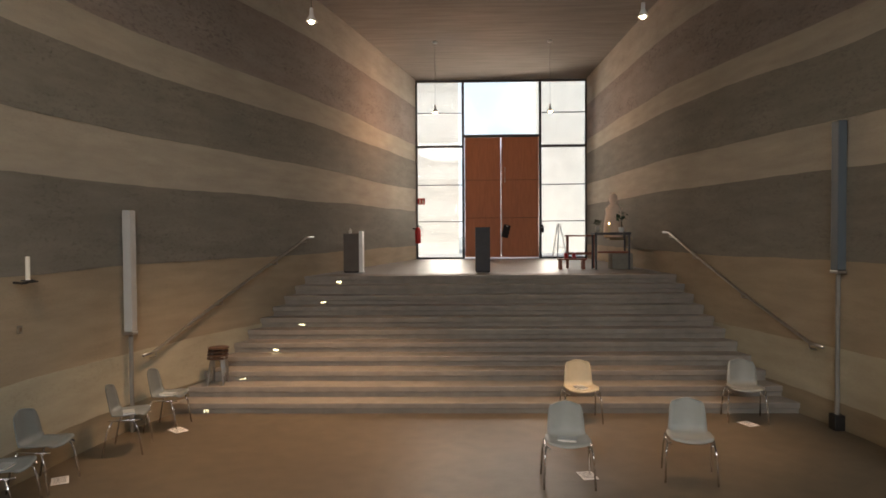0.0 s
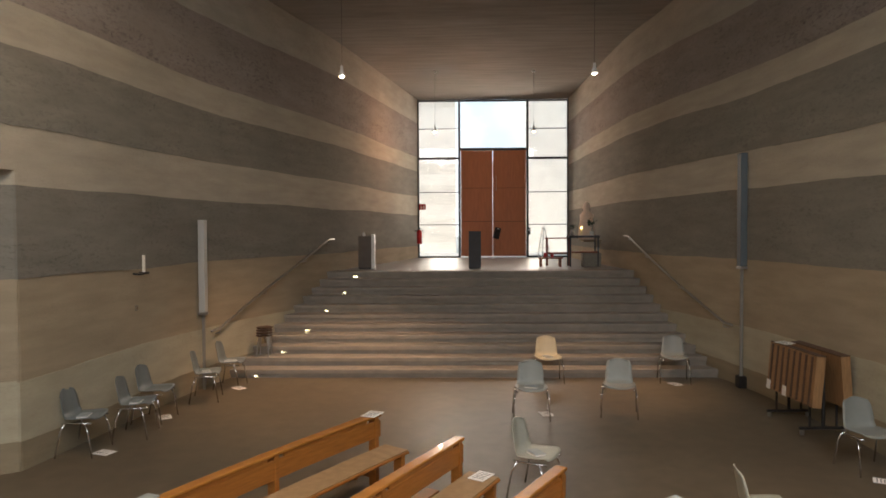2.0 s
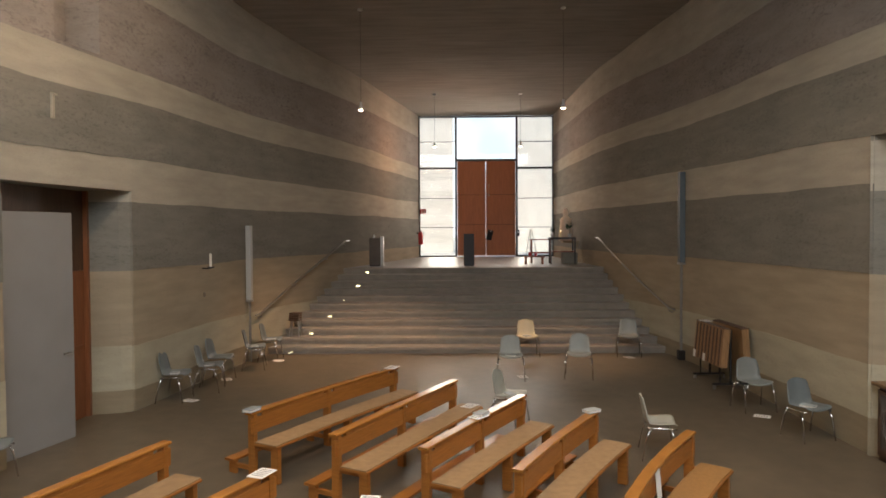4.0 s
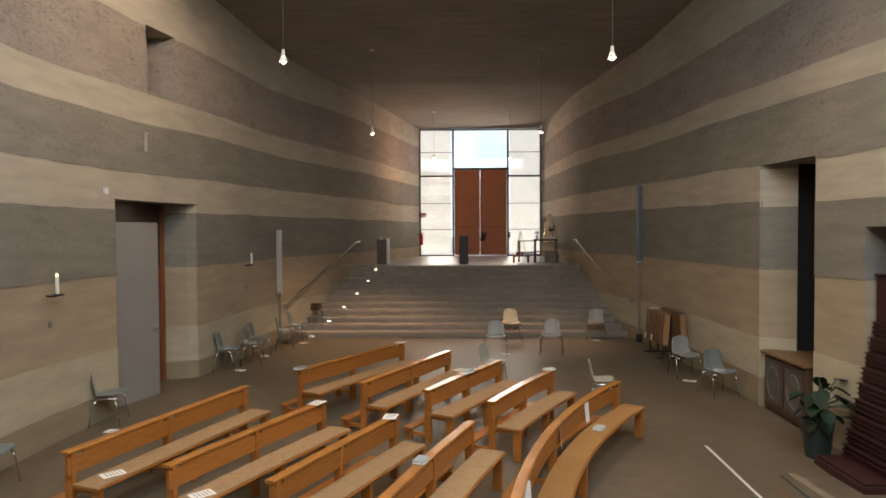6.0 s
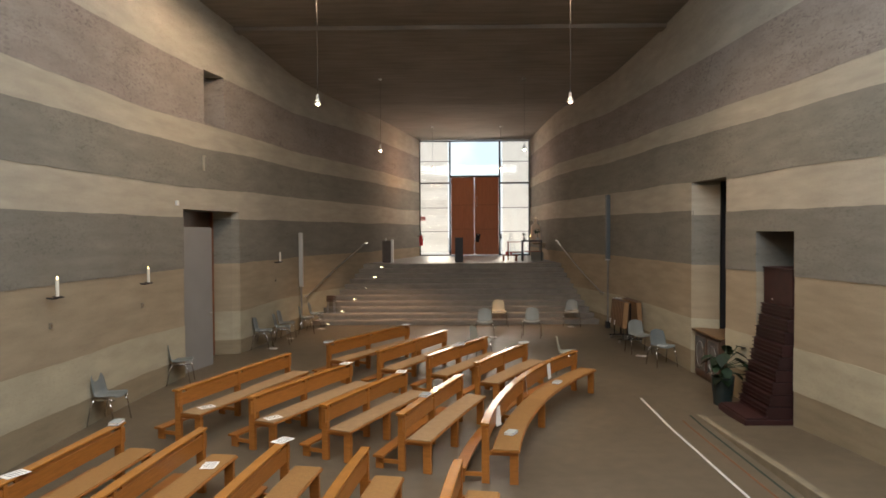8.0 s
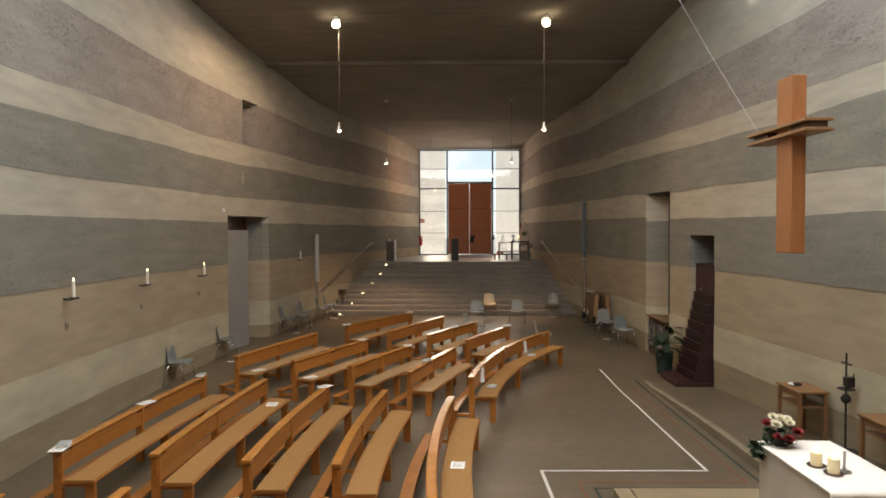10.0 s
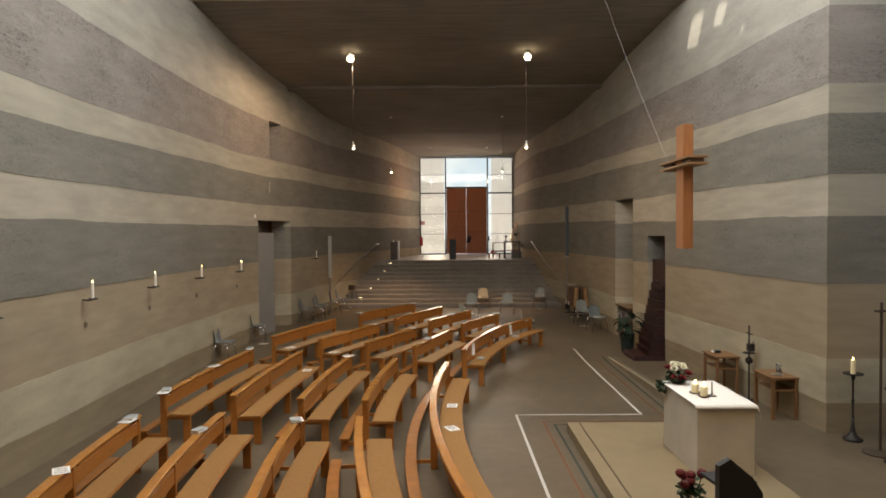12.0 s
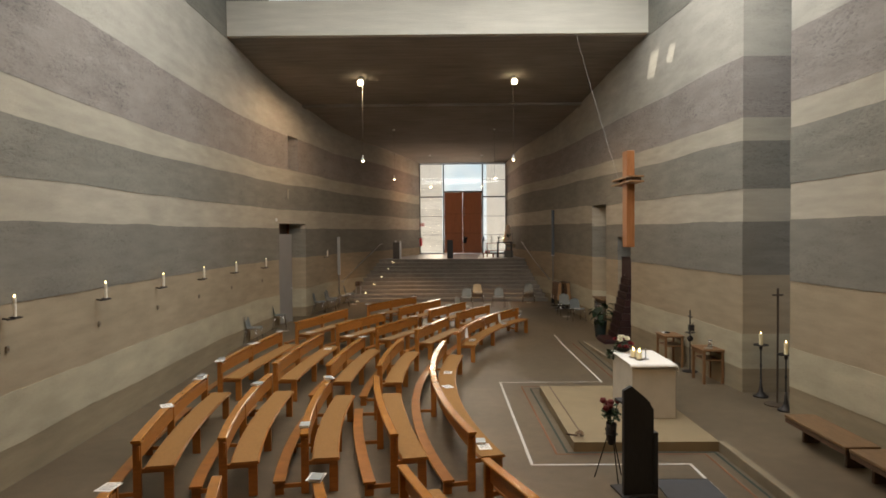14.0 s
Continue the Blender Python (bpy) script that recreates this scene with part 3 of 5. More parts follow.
def bench(p0, p1, p2, label, seat_split=False, kneeler=True):
    mid = (p1[0], p1[1], 0)
    b = thing("bench", pose(*mid), label, "bench", "church benches")
    inv = Vector(mid)
    path = [(x - inv.x, y - inv.y, z, nx, ny) for x, y, z, nx, ny in arc(p0, p1, p2, 28)]
    part("top_rail", sweep(bmesh.new(), path, -0.066, 0.034, 0.672, 0.700, 0.007), WOOD_TOP, b)
    part("backrest", sweep(bmesh.new(), path, -0.004, 0.022, 0.475, 0.640), WOOD, b)
    last = len(path) - 1
    # the board reaches the rail but for slots beside the posts
    for i, j in ((2, last // 2 - 1), (last // 2 + 1, last - 2)):
        part("backrest_lip", sweep(bmesh.new(), path[i:j + 1], -0.002, 0.020, 0.641, 0.671, 0.001), WOOD, b)
    halves = [(0, last // 2), (last // 2, last)] if seat_split else [(0, last)]
    for i, j in halves:
        seg = path[i:j + 1]
        part("seat", sweep(bmesh.new(), seg, 0.066, 0.382, 0.374, 0.398), WOOD, b)
        part("seat_pad", sweep(bmesh.new(), seg, 0.078, 0.370, 0.399, 0.410, 0.003), PAD_PALE if "plank" in label else PAD, b, "pale worn seat plank" if "plank" in label else "tan felt seat pad")
    if kneeler:
        part("kneeler", sweep(bmesh.new(), path[:], -0.37, -0.23, 0.150, 0.176), WOOD, b)
    for i in (0, last // 2, last):
        x, y, z, nx, ny = path[i]
        inn = 0.06 if i == 0 else (-0.06 if i == last else 0.0)
        tx, ty = -ny, nx
        x, y = x + tx * inn, y + ty * inn
        m = Matrix(((nx, -ny, 0, x), (ny, nx, 0, y), (0, 0, 1, z), (0, 0, 0, 1)))
        part("back_post", boxed((-0.012, 0, 0.336), (0.088, 0.05, 0.672), 0.004, m), WOOD, b)
        part("seat_leg", boxed((0.312, 0, 0.187), (0.10, 0.05, 0.374), 0.004, m), WOOD, b)
        part("seat_bearer", boxed((0.155, 0, 0.350), (0.25, 0.035, 0.048), 0.0, m), WOOD, b)
        part("foot_rail", boxed((-0.17, 0, 0.10), (0.30, 0.035, 0.045), 0.0, m), WOOD, b)
        if kneeler:
            part("kneeler_block", boxed((-0.30, 0, 0.074), (0.10, 0.035, 0.148), 0.003, m), WOOD, b)
    return b


STRAIGHT, CURVED = "honey-brown wooden church bench with a plank seat", "curved honey-brown wooden church bench with a tan seat"
BENCHES = [
    ((-2.09, 1.88), (-1.47, 2.93), (-0.74, 4.01), STRAIGHT),
    ((-1.10, 1.27), (-0.53, 2.32), (0.06, 3.37), STRAIGHT),
    ((-0.23, 0.95), (0.31, 1.87), (0.85, 2.72), STRAIGHT),
    ((0.57, 0.48), (1.05, 1.34), (1.56, 2.12), STRAIGHT),
    ((0.55, -2.68), (1.18, -0.43), (2.35, 1.49), CURVED),
    ((-3.47, -1.45), (-3.04, -0.24), (-2.56, 1.02), STRAIGHT),
    ((-2.42, -1.69), (-1.95, -0.65), (-1.43, 0.41), STRAIGHT),
    ((-1.42, -1.97), (-1.00, -1.04), (-0.52, -0.07), STRAIGHT),
    ((-0.44, -2.29), (-0.09, -1.28), (0.32, -0.26), STRAIGHT),
    ((-3.74, -6.23), (-3.67, -4.55), (-3.49, -2.82), CURVED),
    ((-2.76, -6.21), (-2.71, -4.59), (-2.54, -2.93), CURVED),
    ((-1.78, -6.38), (-1.73, -4.84), (-1.56, -3.21), CURVED),
    ((-0.88, -6.49), (-0.85, -5.03), (-0.69, -3.48), CURVED),
    ((0.57, -10.32), (0.06, -7.16), (0.24, -3.86), CURVED),
    ((-3.10, -10.73), (-3.42, -9.04), (-3.59, -7.27), CURVED),
    ((-2.23, -10.53), (-2.51, -8.86), (-2.62, -7.05), CURVED),
    ((-1.35, -10.35), (-1.54, -8.87), (-1.58, -7.34), CURVED),
    ((-0.32, -10.37), (-0.65, -8.75), (-0.85, -7.27), CURVED),
    ((1.75, -13.99), (1.17, -12.56), (0.67, -11.18), CURVED),
    ((0.94, -14.20), (0.34, -12.77), (-0.17, -11.36), CURVED),
    ((-0.10, -14.35), (-0.56, -13.02), (-0.96, -11.64), CURVED),
    ((-1.04, -14.46), (-1.49, -13.15), (-1.87, -11.73), CURVED),
    ((-1.99, -14.66), (-2.39, -13.35), (-2.73, -11.93), CURVED),
]
for p0, p1, p2, lab in BENCHES:
    bench(p0, p1, p2, lab, seat_split=math.dist(p0, p2) > 4)


# ---- setting: reveals, doors and niches ----
def reveal(name, poly, z_top, label):
    """A splayed reveal of the same concrete layers, over a plan polygon."""
    w = thing(name, Matrix(), label, "wall", kind="structure")
    for k, (z0, z1, mat, proud) in enumerate(LAYERS):
        if z0 >= z_top:
            break
        z1 = min(z1, z_top)
        bm = bmesh.new()
        lo = [bm.verts.new((x, y, z0)) for x, y in poly]
        hi = [bm.verts.new((x, y, z1)) for x, y in poly]
        bm.faces.new(lo[::-1])
        bm.faces.new(hi)
        n = len(poly)
        for i in range(n):
            bm.faces.new((lo[i], lo[(i + 1) % n], hi[(i + 1) % n], hi[i]))
        part("concrete_layer", bm, mat, w)


reveal("wall_west_reveal", [(-4.40, 4.20), (-4.55, 4.10), (-4.93, 4.0), (-5.25, 4.0), (-5.25, 4.20)], 3.3, "splayed layered concrete reveal beside the side door")
reveal("wall_east_reveal", [(4.79, 2.72), (5.03, 2.58), (5.24, 2.47), (5.26, 2.72)], 3.78, "splayed layered concrete reveal beside the dark recess")


def west_door():
    d = thing("door_2", Matrix(), "brown wooden side door with one grey metal leaf ajar", "door", kind="structure")
    z0 = 0.22
    for i, (a, b) in enumerate(((z0, 1.22), (1.225, 2.22), (2.225, 3.29))):
        # top panel takes the darker wood to paint in the lintel's shade
        part("panel", boxed((-5.0, 3.01, (a + b) / 2), (0.08, 1.96, b - a), 0.004), DARK_WOOD if i == 2 else SIDE_WOOD, d)
    part("jamb", boxed((-4.90, 2.07, 1.76), (0.14, 0.07, 3.06), 0.004), SIDE_WOOD, d)
    part("jamb", boxed((-4.93, 3.97, 1.76), (0.06, 0.05, 3.06), 0.004), SIDE_WOOD, d)
    m = Matrix.Translation((-4.90, 2.13, 0)) @ Matrix.Rotation(math.atan2(0.97, 0.27), 4, "Z")
    leaf = part("door_leaf", boxed((0.5, 0, 1.595), (1.0, 0.05, 2.75), 0.004, m), GREY_METAL, d, "grey painted metal leaf")
    part("handle", tube(bmesh.new(), [m @ Vector(p) for p in ((0.92, -0.03, 1.28), (0.92, -0.08, 1.28), (0.80, -0.08, 1.28))], 0.011), STEEL, leaf)


west_door()
tagged(part("wall_west_niche_back", boxed((-5.05, 3.25, 5.54), (0.2, 0.9, 1.2)), C_PURP), "rough grey concrete back of a small high niche", "wall", kind="structure")
# recess back and side coloured black to stand in for the slot's deep shade
tagged(part("wall_east_recess_back", boxed((5.95, 2.0, 1.9), (0.15, 1.5, 4.2)), BLACK), "wooden panelling at the back of a recess, blackened for its shade", "wall", kind="structure")
tagged(part("wall_east_recess_side", boxed((5.60, 2.60, 1.9), (0.66, 0.22, 4.2)), BLACK), "panelling on the side of a recess, blackened for its shade", "wall", kind="structure")
tagged(part("wall_east_niche_back", boxed((6.0, -0.07, 1.5), (0.2, 1.2, 3.2)), C_DARK), "grey concrete back of the niche behind the red tower", "wall", kind="structure")


def floor_line(name, pts, width, mat, label):
    bm = bmesh.new()
    def quad(a, b):
        a, b = Vector(a), Vector(b)
        d = (b - a).normalized()
        nrm = Vector((-d.y, d.x)) * width / 2
        n = max(1, int((b - a).length / 0.25))
        prev = None
        for i in range(n + 1):
            p = a + (b - a) * i / n
            q, r = p + nrm, p - nrm
            cur = [bm.verts.new((q.x, q.y, floor_z(*q) + 0.006)), bm.verts.new((r.x, r.y, floor_z(*r) + 0.006))]
            if prev:
                bm.faces.new((prev[0], prev[1], cur[1], cur[0]))
            prev = cur
    for a, b in zip(pts, pts[1:]):
        d = (Vector(b) - Vector(a)).normalized() * width / 2
        quad(a, (b[0] + d.x, b[1] + d.y))
    tagged(part(name, bm, mat), label, "floor line", kind="structure")


floor_line("trim_white_line", [(3.33, 0.98), (3.33, -4.75), (1.32, -4.75), (1.35, -9.43), (3.37, -9.43), (3.37, -15.0)], 0.038, PAINT_WHITE, "white line inlaid in the floor round the podium")
floor_line("trim_red_line", [(3.62, -0.2), (3.64, -5.12), (1.70, -5.12), (1.73, -9.03), (3.71, -9.05), (3.72, -15.0)], 0.028, PAINT_RED, "rust-red line inlaid in the floor round the podium")
floor_line("trim_green_line", [(3.82, 0.05), (3.80, -5.30), (1.85, -5.30), (1.88, -8.98), (3.86, -8.98), (3.87, -15.0)], 0.035, PAINT_GREEN, "dark green line inlaid in the floor round the podium")

# ---- lamps ----
def pendant(x, y, z, top, watts, color=WARM, cone=80):
    p = thing("pendant_lamp", pose(x, y, z), "small lit pendant lamp on a long thin cord", "lamp", "pendant lamps")
    part("cord", tube(bmesh.new(), [(0, 0, 0.16), (0.004, 0, (top - z) / 2), (0, 0, top - z)], 0.0036, 6), PENDANT_WHITE, p)
    part("socket", lathe(bmesh.new(), [(0.018, 0.17), (0.022, 0.16), (0.026, 0.07), (0.02, 0.06)], 14), WHITE_POT, p)
    part("shade", lathe(bmesh.new(), [(0.026, 0.085), (0.038, 0.06), (0.064, 0.01), (0.060, 0.006), (0.034, 0.05), (0.02, 0.06)], 18), WHITE_POT, p, "small white metal shade", True)
    part("bulb", lathe(bmesh.new(), [(0.010, 0.05), (0.024, 0.03), (0.030, 0.01), (0.018, -0.012), (0.004, -0.018)], 14), BULB, p, "glowing bulb", True)
    part("canopy", lathe(bmesh.new(), [(0.05, top - z), (0.05, top - z - 0.03), (0.01, top - z - 0.05)], 14), WHITE_POT, p)
    if cone > 100:
        lamp("pendant_light", "POINT", pose(x, y, z - 0.08), watts, color, shadow_soft_size=0.06)
    else:
        lamp("pendant_light", "SPOT", pose(x, y, z - 0.08), watts, color, spot_size=radians(cone), spot_blend=1.0, shadow_soft_size=0.14)


for x, y, z, top, w in ((-1.72, 7.83, 5.04, 6.975, 690), (2.15, 7.85, 5.05, 6.975, 520), (-2.12, 1.37, 5.06, 7.42, 70), (2.22, 1.35, 5.06, 7.42, 70),
                        (-0.51, 14.85, 5.22, 6.79, 45), (2.04, 14.88, 5.22, 6.79, 10)):
    pendant(x, y, z, top, w, (1.0, 0.48, 0.22) if y > 14 else ((1.0, 0.60, 0.33) if y > 7 else WARM), 130 if y > 14 else ((78 if x < 0 else 52) if y > 7 else 90))


def ceiling_lamp(x, y, z):
    p = thing("ceiling_lamp", pose(x, y, z), "round lit glass globe close under the ceiling", "lamp", "ceiling lamps")
    part("base", lathe(bmesh.new(), [(0.05, 0.16), (0.055, 0.10), (0.045, 0.075)], 20), WHITE_POT, p)
    part("globe", lathe(bmesh.new(), [(0.01, 0.085), (0.05, 0.07), (0.078, 0.035), (0.085, 0.0), (0.078, -0.035), (0.05, -0.07), (0.008, -0.085)], 20), GLOBE, p, "glowing globe", True)


for x, y, z in ((-2.16, 1.27, 7.29), (2.25, 1.25, 7.29), (-2.2, -13.6, 7.60), (2.2, -13.6, 7.60)):
    ceiling_lamp(x, y, z)
lamp("ceiling_light", "SPOT", look((-2.16, 1.27, 7.17), (-2.9, 0.9, 0)), 360, (1.0, 0.70, 0.44), spot_size=radians(176), spot_blend=0.35, shadow_soft_size=0.1)
lamp("ceiling_light", "SPOT", look((2.25, 1.25, 7.17), (2.0, -2.2, 0)), 330, (1.0, 0.69, 0.42), spot_size=radians(140), spot_blend=1.0, shadow_soft_size=0.1)
for x, w in ((-2.2, 330), (2.2, 400)):
    lamp("ceiling_light", "SPOT", look((x, -13.6, 7.48), (x + 0.6, -10.6, 0)), w, (1.0, 0.60, 0.28), spot_size=radians(125), spot_blend=1.0, shadow_soft_size=0.1)

STEP_X = (-3.30, -3.01, -2.72, -2.48, -2.26, -2.11)
for i, x in enumerate(STEP_X):
    k = 2 * i
    y, z = Y_STAIR + k * RUN, Z_STAIR + k * RISE
    s = thing("step_light", pose(x, y + 0.04, z), "small lit brass light set in a stair riser", "lamp", "step lights")
    part("plate", boxed((0, -0.006, 0.035), (0.15, 0.012, 0.05), 0.002), STEEL, s)
    part("lens", boxed((0, -0.014, 0.035), (0.085, 0.008, 0.030), 0.002), STEP_LENS, s, "glowing lens")
    part("hood", boxed((0, -0.02, 0.0615), (0.15, 0.03, 0.003)), STEEL, s)


def wall_column(x, y, z0, z1, w, mat, foot, label):
    c = thing("wall_lamp", pose(x, y, 0), label, "wall lamp", "tall wall lamps")
    part("housing", boxed((0, 0, (z0 + z1) / 2), (0.10, w, z1 - z0), 0.01), mat, c)
    part("end_cap", boxed((0, 0, z0 - 0.02), (0.11, w + 0.012, 0.035), 0.004), STEEL, c)
    part("pipe", tube(bmesh.new(), [(0, 0, z0 - 0.03), (0, 0, foot)], 0.026, 10), PIPE, c)
    if x > 0:
        part("junction_box", boxed((0, 0, foot + 0.09), (0.12, 0.14, 0.18), 0.008), IRON, c)


wall_column(-3.87, 7.70, 1.43, 2.85, 0.13, material("lamp_housing_grey", (0.40, 0.40, 0.38), 0.55, 0.0, 0.05, 4), 0.24, "tall light-grey strip lamp on the layered wall")
wall_column(4.38, 7.79, 2.10, 3.82, 0.15, material("lamp_housing_blue", (0.085, 0.105, 0.118), 0.6, 0.0, 0.05, 4), 0.24, "tall blue-grey strip lamp on the layered wall")


# ---- handrails ----
def handrail(table, sgn, y0, z0, y1, z1, label):
    pts = []
    off = -sgn * 0.09
    pts.append((along(table, y0 - 0.22) + off, y0 - 0.22, z0 - 0.02))
    for i in range(9):
        y = y0 + (y1 - y0) * i / 8
        pts.append((along(table, y) + off, y, z0 + (z1 - z0) * i / 8))
    pts.append((along(table, y1 + 0.25) + off, y1 + 0.25, z1 + 0.005))
    h = thing("handrail", Matrix(), label, "handrail", "stair handrails")
    part("rail", tube(bmesh.new(), pts, 0.019, 12), STEEL, h, smooth=True)
    for i in (1, 4, 7, 9):
        x, y, z = pts[i]
        part("bracket", tube(bmesh.new(), [(x, y, z - 0.02), (x, y, z - 0.07), (x - off * 1.05, y, z - 0.09)], 0.009, 8), STEEL, h)


handrail(LEFT, -1, 8.10, 1.13, 11.45, 2.49, "steel handrail on the wall beside the steps")
handrail(RIGHT, 1, 8.20, 1.19, 11.65, 2.53, "steel handrail on the wall beside the steps")


# ---- chairs ----
def chair(mat, label):
    c = thing("shell_chair", Matrix(), label, "chair", "stacking chairs")
    prof = [(0.205, 0.425, 0.20), (0.18, 0.446, 0.222), (0.10, 0.443, 0.235), (-0.02, 0.432, 0.232), (-0.12, 0.432, 0.222), (-0.175, 0.458, 0.208),
            (-0.200, 0.52, 0.20), (-0.215, 0.60, 0.196), (-0.232, 0.68, 0.188), (-0.246, 0.765, 0.176), (-0.252, 0.797, 0.158), (-0.254, 0.81, 0.115)]
    bm = bmesh.new()
    rows = []
    nx = 8
    for i, (yy, zz, hw) in enumerate(prof):
        row = []
        for j in range(nx + 1):
            u = -1 + 2 * j / nx
            lift = 0.035 * u * u
            if i <= 4:
                row.append(bm.verts.new((u * hw, yy, zz + lift)))
            else:
                row.append(bm.verts.new((u * hw, yy + lift * 1.1, zz + (lift * 0.2 if i < 9 else -lift * 0.6))))
        rows.append(row)
    for a, b in zip(rows, rows[1:]):
        for j in range(nx):
            bm.faces.new((a[j], a[j + 1], b[j + 1], b[j]))
    bmesh.ops.recalc_face_normals(bm, faces=bm.faces[:])
    bmesh.ops.solidify(bm, geom=bm.faces[:], thickness=0.009)
    part("shell", bm, mat, c, smooth=True)
    for sx in (-1, 1):
        part("side_frame", tube(bmesh.new(), [(sx * 0.20, 0.20, 0.415), (sx * 0.235, 0.14, 0.422), (sx * 0.24, 0.0, 0.422), (sx * 0.235, -0.12, 0.42), (sx * 0.20, -0.17, 0.412)], 0.011, 8), CHROME, c, smooth=True)
        part("leg", tube(bmesh.new(), [(sx * 0.235, 0.12, 0.422), (sx * 0.25, 0.17, 0.30), (sx * 0.262, 0.215, 0.0)], 0.011, 8), CHROME, c, smooth=True)
        part("leg", tube(bmesh.new(), [(sx * 0.235, -0.12, 0.422), (sx * 0.25, -0.18, 0.30), (sx * 0.262, -0.235, 0.0)], 0.011, 8), CHROME, c, smooth=True)
    return c


def at_floor(x, y, turn):
    return pose(x, y, floor_z(x, y), 0, 0, turn)


G = "grey plastic shell chair with chrome legs"
CH = [(-4.10, 4.80, -88), (-3.81, 5.40, -82), (-3.88, 6.05, -92), (-3.60, 7.08, -78), (-3.52, 7.88, -88), (-4.64, 1.58, -78), (-4.75, -0.69, -92)]
grey = chair(SHELL, G + " against the layered wall")
grey.matrix_basis = sited(at_floor(*CH[0]))
for c in CH[1:]:
    copy_thing(grey, sited(at_floor(*c)))
CH_LOOSE = [(0.985, 6.14, 177, SHELL_LIGHT, "light grey plastic shell chair standing before the steps"), (2.15, 6.27, 168, SHELL_LIGHT, "light grey plastic shell chair standing before the steps"), (3.49, 8.20, 170, SHELL_MID, "light grey plastic shell chair against the lowest step"),
            (4.27, 4.46, 187, SHELL_MID, G + " beside the folded table"), (4.42, 3.30, 196, SHELL, "dark " + G + " near the recess"), (1.48, 8.18, 182, SHELL_IVORY, "ivory plastic shell chair with a book on its seat"),
            (0.77, 3.80, -118, SHELL_WHITE, "off-white plastic shell chair beside the benches"), (2.40, 2.71, -100, SHELL_WHITE, "off-white plastic shell chair beside the benches")]
for x, y, t, mat, lab in CH_LOOSE:
    chair(mat, lab).matrix_basis = sited(at_floor(x, y, t))


# ---- stack of stools ----
def stool_stack(x, y, z):
    for i in range(4):
        zz = z + i * 0.045
        s = thing("stool", pose(x + 0.004 * i, y, zz, 0, 0, 4 * i), "low stool with a dark brown seat and steel legs, stacked", "stool", "stacked stools")
        part("seat", lathe(bmesh.new(), [(0.125, 0.345), (0.14, 0.352), (0.14, 0.366), (0.125, 0.374)], 20), DARK_WOOD, s)
        for a in (45, 135, 225, 315):
            c, sn = math.cos(radians(a)), math.sin(radians(a))
            part("leg", tube(bmesh.new(), [(0.095 * c, 0.095 * sn, 0.345), (0.15 * c, 0.15 * sn, 0.0 if i == 0 else 0.08)], 0.011, 8), STEEL, s)


stool_stack(-3.30, 8.94, Z_STAIR + 3 * RISE - RISE)


# ---- folded table on wheels ----
def folded_table(x, y, turn):
    b = thing("folding_table", at_floor(x, y, turn), "folded brown tennis table standing on a black rolling frame", "table")
    for s in (-1, 1):
        tilt = Matrix.Translation((s * 0.19, 0, 0.37)) @ Matrix.Rotation(radians(-s * 5), 4, "Y")
        h = part("table_half", boxed((0, -0.05, 0.30), (0.11, 1.05, 0.60), 0.006, tilt), TABLE_WOOD, b)
        for i in range(8):
            part("rib", boxed((s * 0.061, -0.50 + 0.128 * i, 0.30), (0.012, 0.03, 0.57), 0.0, tilt), DARK_WOOD, h)
        part("edge_strip", boxed((0, -0.05, 0.606), (0.112, 1.055, 0.012), 0.0, tilt), DARK_WOOD, h)
        if s < 0:
            for q in (0.40, 0.02):
                part("note", boxed((-0.072, q, 0.06), (0.004, 0.09, 0.12), 0, tilt), PAPER, h, "white paper label")
    for yy in (-0.38, 0.38):
        part("foot", boxed((0.0, yy, 0.085), (0.56, 0.035, 0.03), 0.004), IRON, b)
        part("upright", tube(bmesh.new(), [(0.0, yy, 0.09), (0.0, yy, 0.93)], 0.020, 8), IRON, b)
        for sx in (-0.16, 0.16):
            part("strut", tube(bmesh.new(), [(sx, yy, 0.09), (sx, yy, 0.40)], 0.014, 8), IRON, b)
        for q in (-0.25, 0.25):
            part("castor", lathe(bmesh.new(), [(0.012, 0.0), (0.026, 0.008), (0.026, 0.055), (0.012, 0.07)], 10, (q, yy, 0)), STEEL, b)


folded_table(4.35, 5.86, 2)


# ---- things on the landing ----
def pedestal(x, y, w, d, h, mat, label, name="pedestal"):
    p = thing(name, pose(x, y, LAND), label, "pedestal")
    part("body", boxed((0, 0, h / 2 + 0.01), (w, d, h - 0.04), 0.006), mat, p)
    part("cap", boxed((0, 0, h - 0.01), (w + 0.006, d + 0.006, 0.02), 0.003), mat, p)
    part("base", boxed((0, 0, 0.015), (w - 0.02, d - 0.02, 0.03)), FRAME, p)
    return p


pedestal(0.44, 12.45, 0.27, 0.24, 0.84, SLATE, "dark grey upright stele at the top of the steps", "stele")
pedestal(-2.02, 12.5, 0.30, 0.16, 0.74, material("holy_water_stone", (0.12, 0.10, 0.085), 0.7, 0, 0.12, 6), "grey-brown stone holy water stand", "holy_water_stand")
# added white board paints the window light on the stand's right side
f = thing("white_panel", pose(-1.83, 12.42, LAND), "narrow added panel, white for the daylight on the holy water stand's side", "panel")
part("board", boxed((0, 0, 0.39), (0.07, 0.20, 0.78), 0.004), WHITE_POT, f)
part("foot", boxed((0, 0, 0.01), (0.10, 0.24, 0.02)), STEEL, f)
f = thing("figurine", pose(-2.05, 12.5, LAND + 0.74), "small white bottle on the holy water stand", "bottle")
part("bottle", lathe(bmesh.new(), [(0.025, 0), (0.03, 0.01), (0.03, 0.05), (0.012, 0.075), (0.012, 0.095)], 14), WHITE_POT, f)


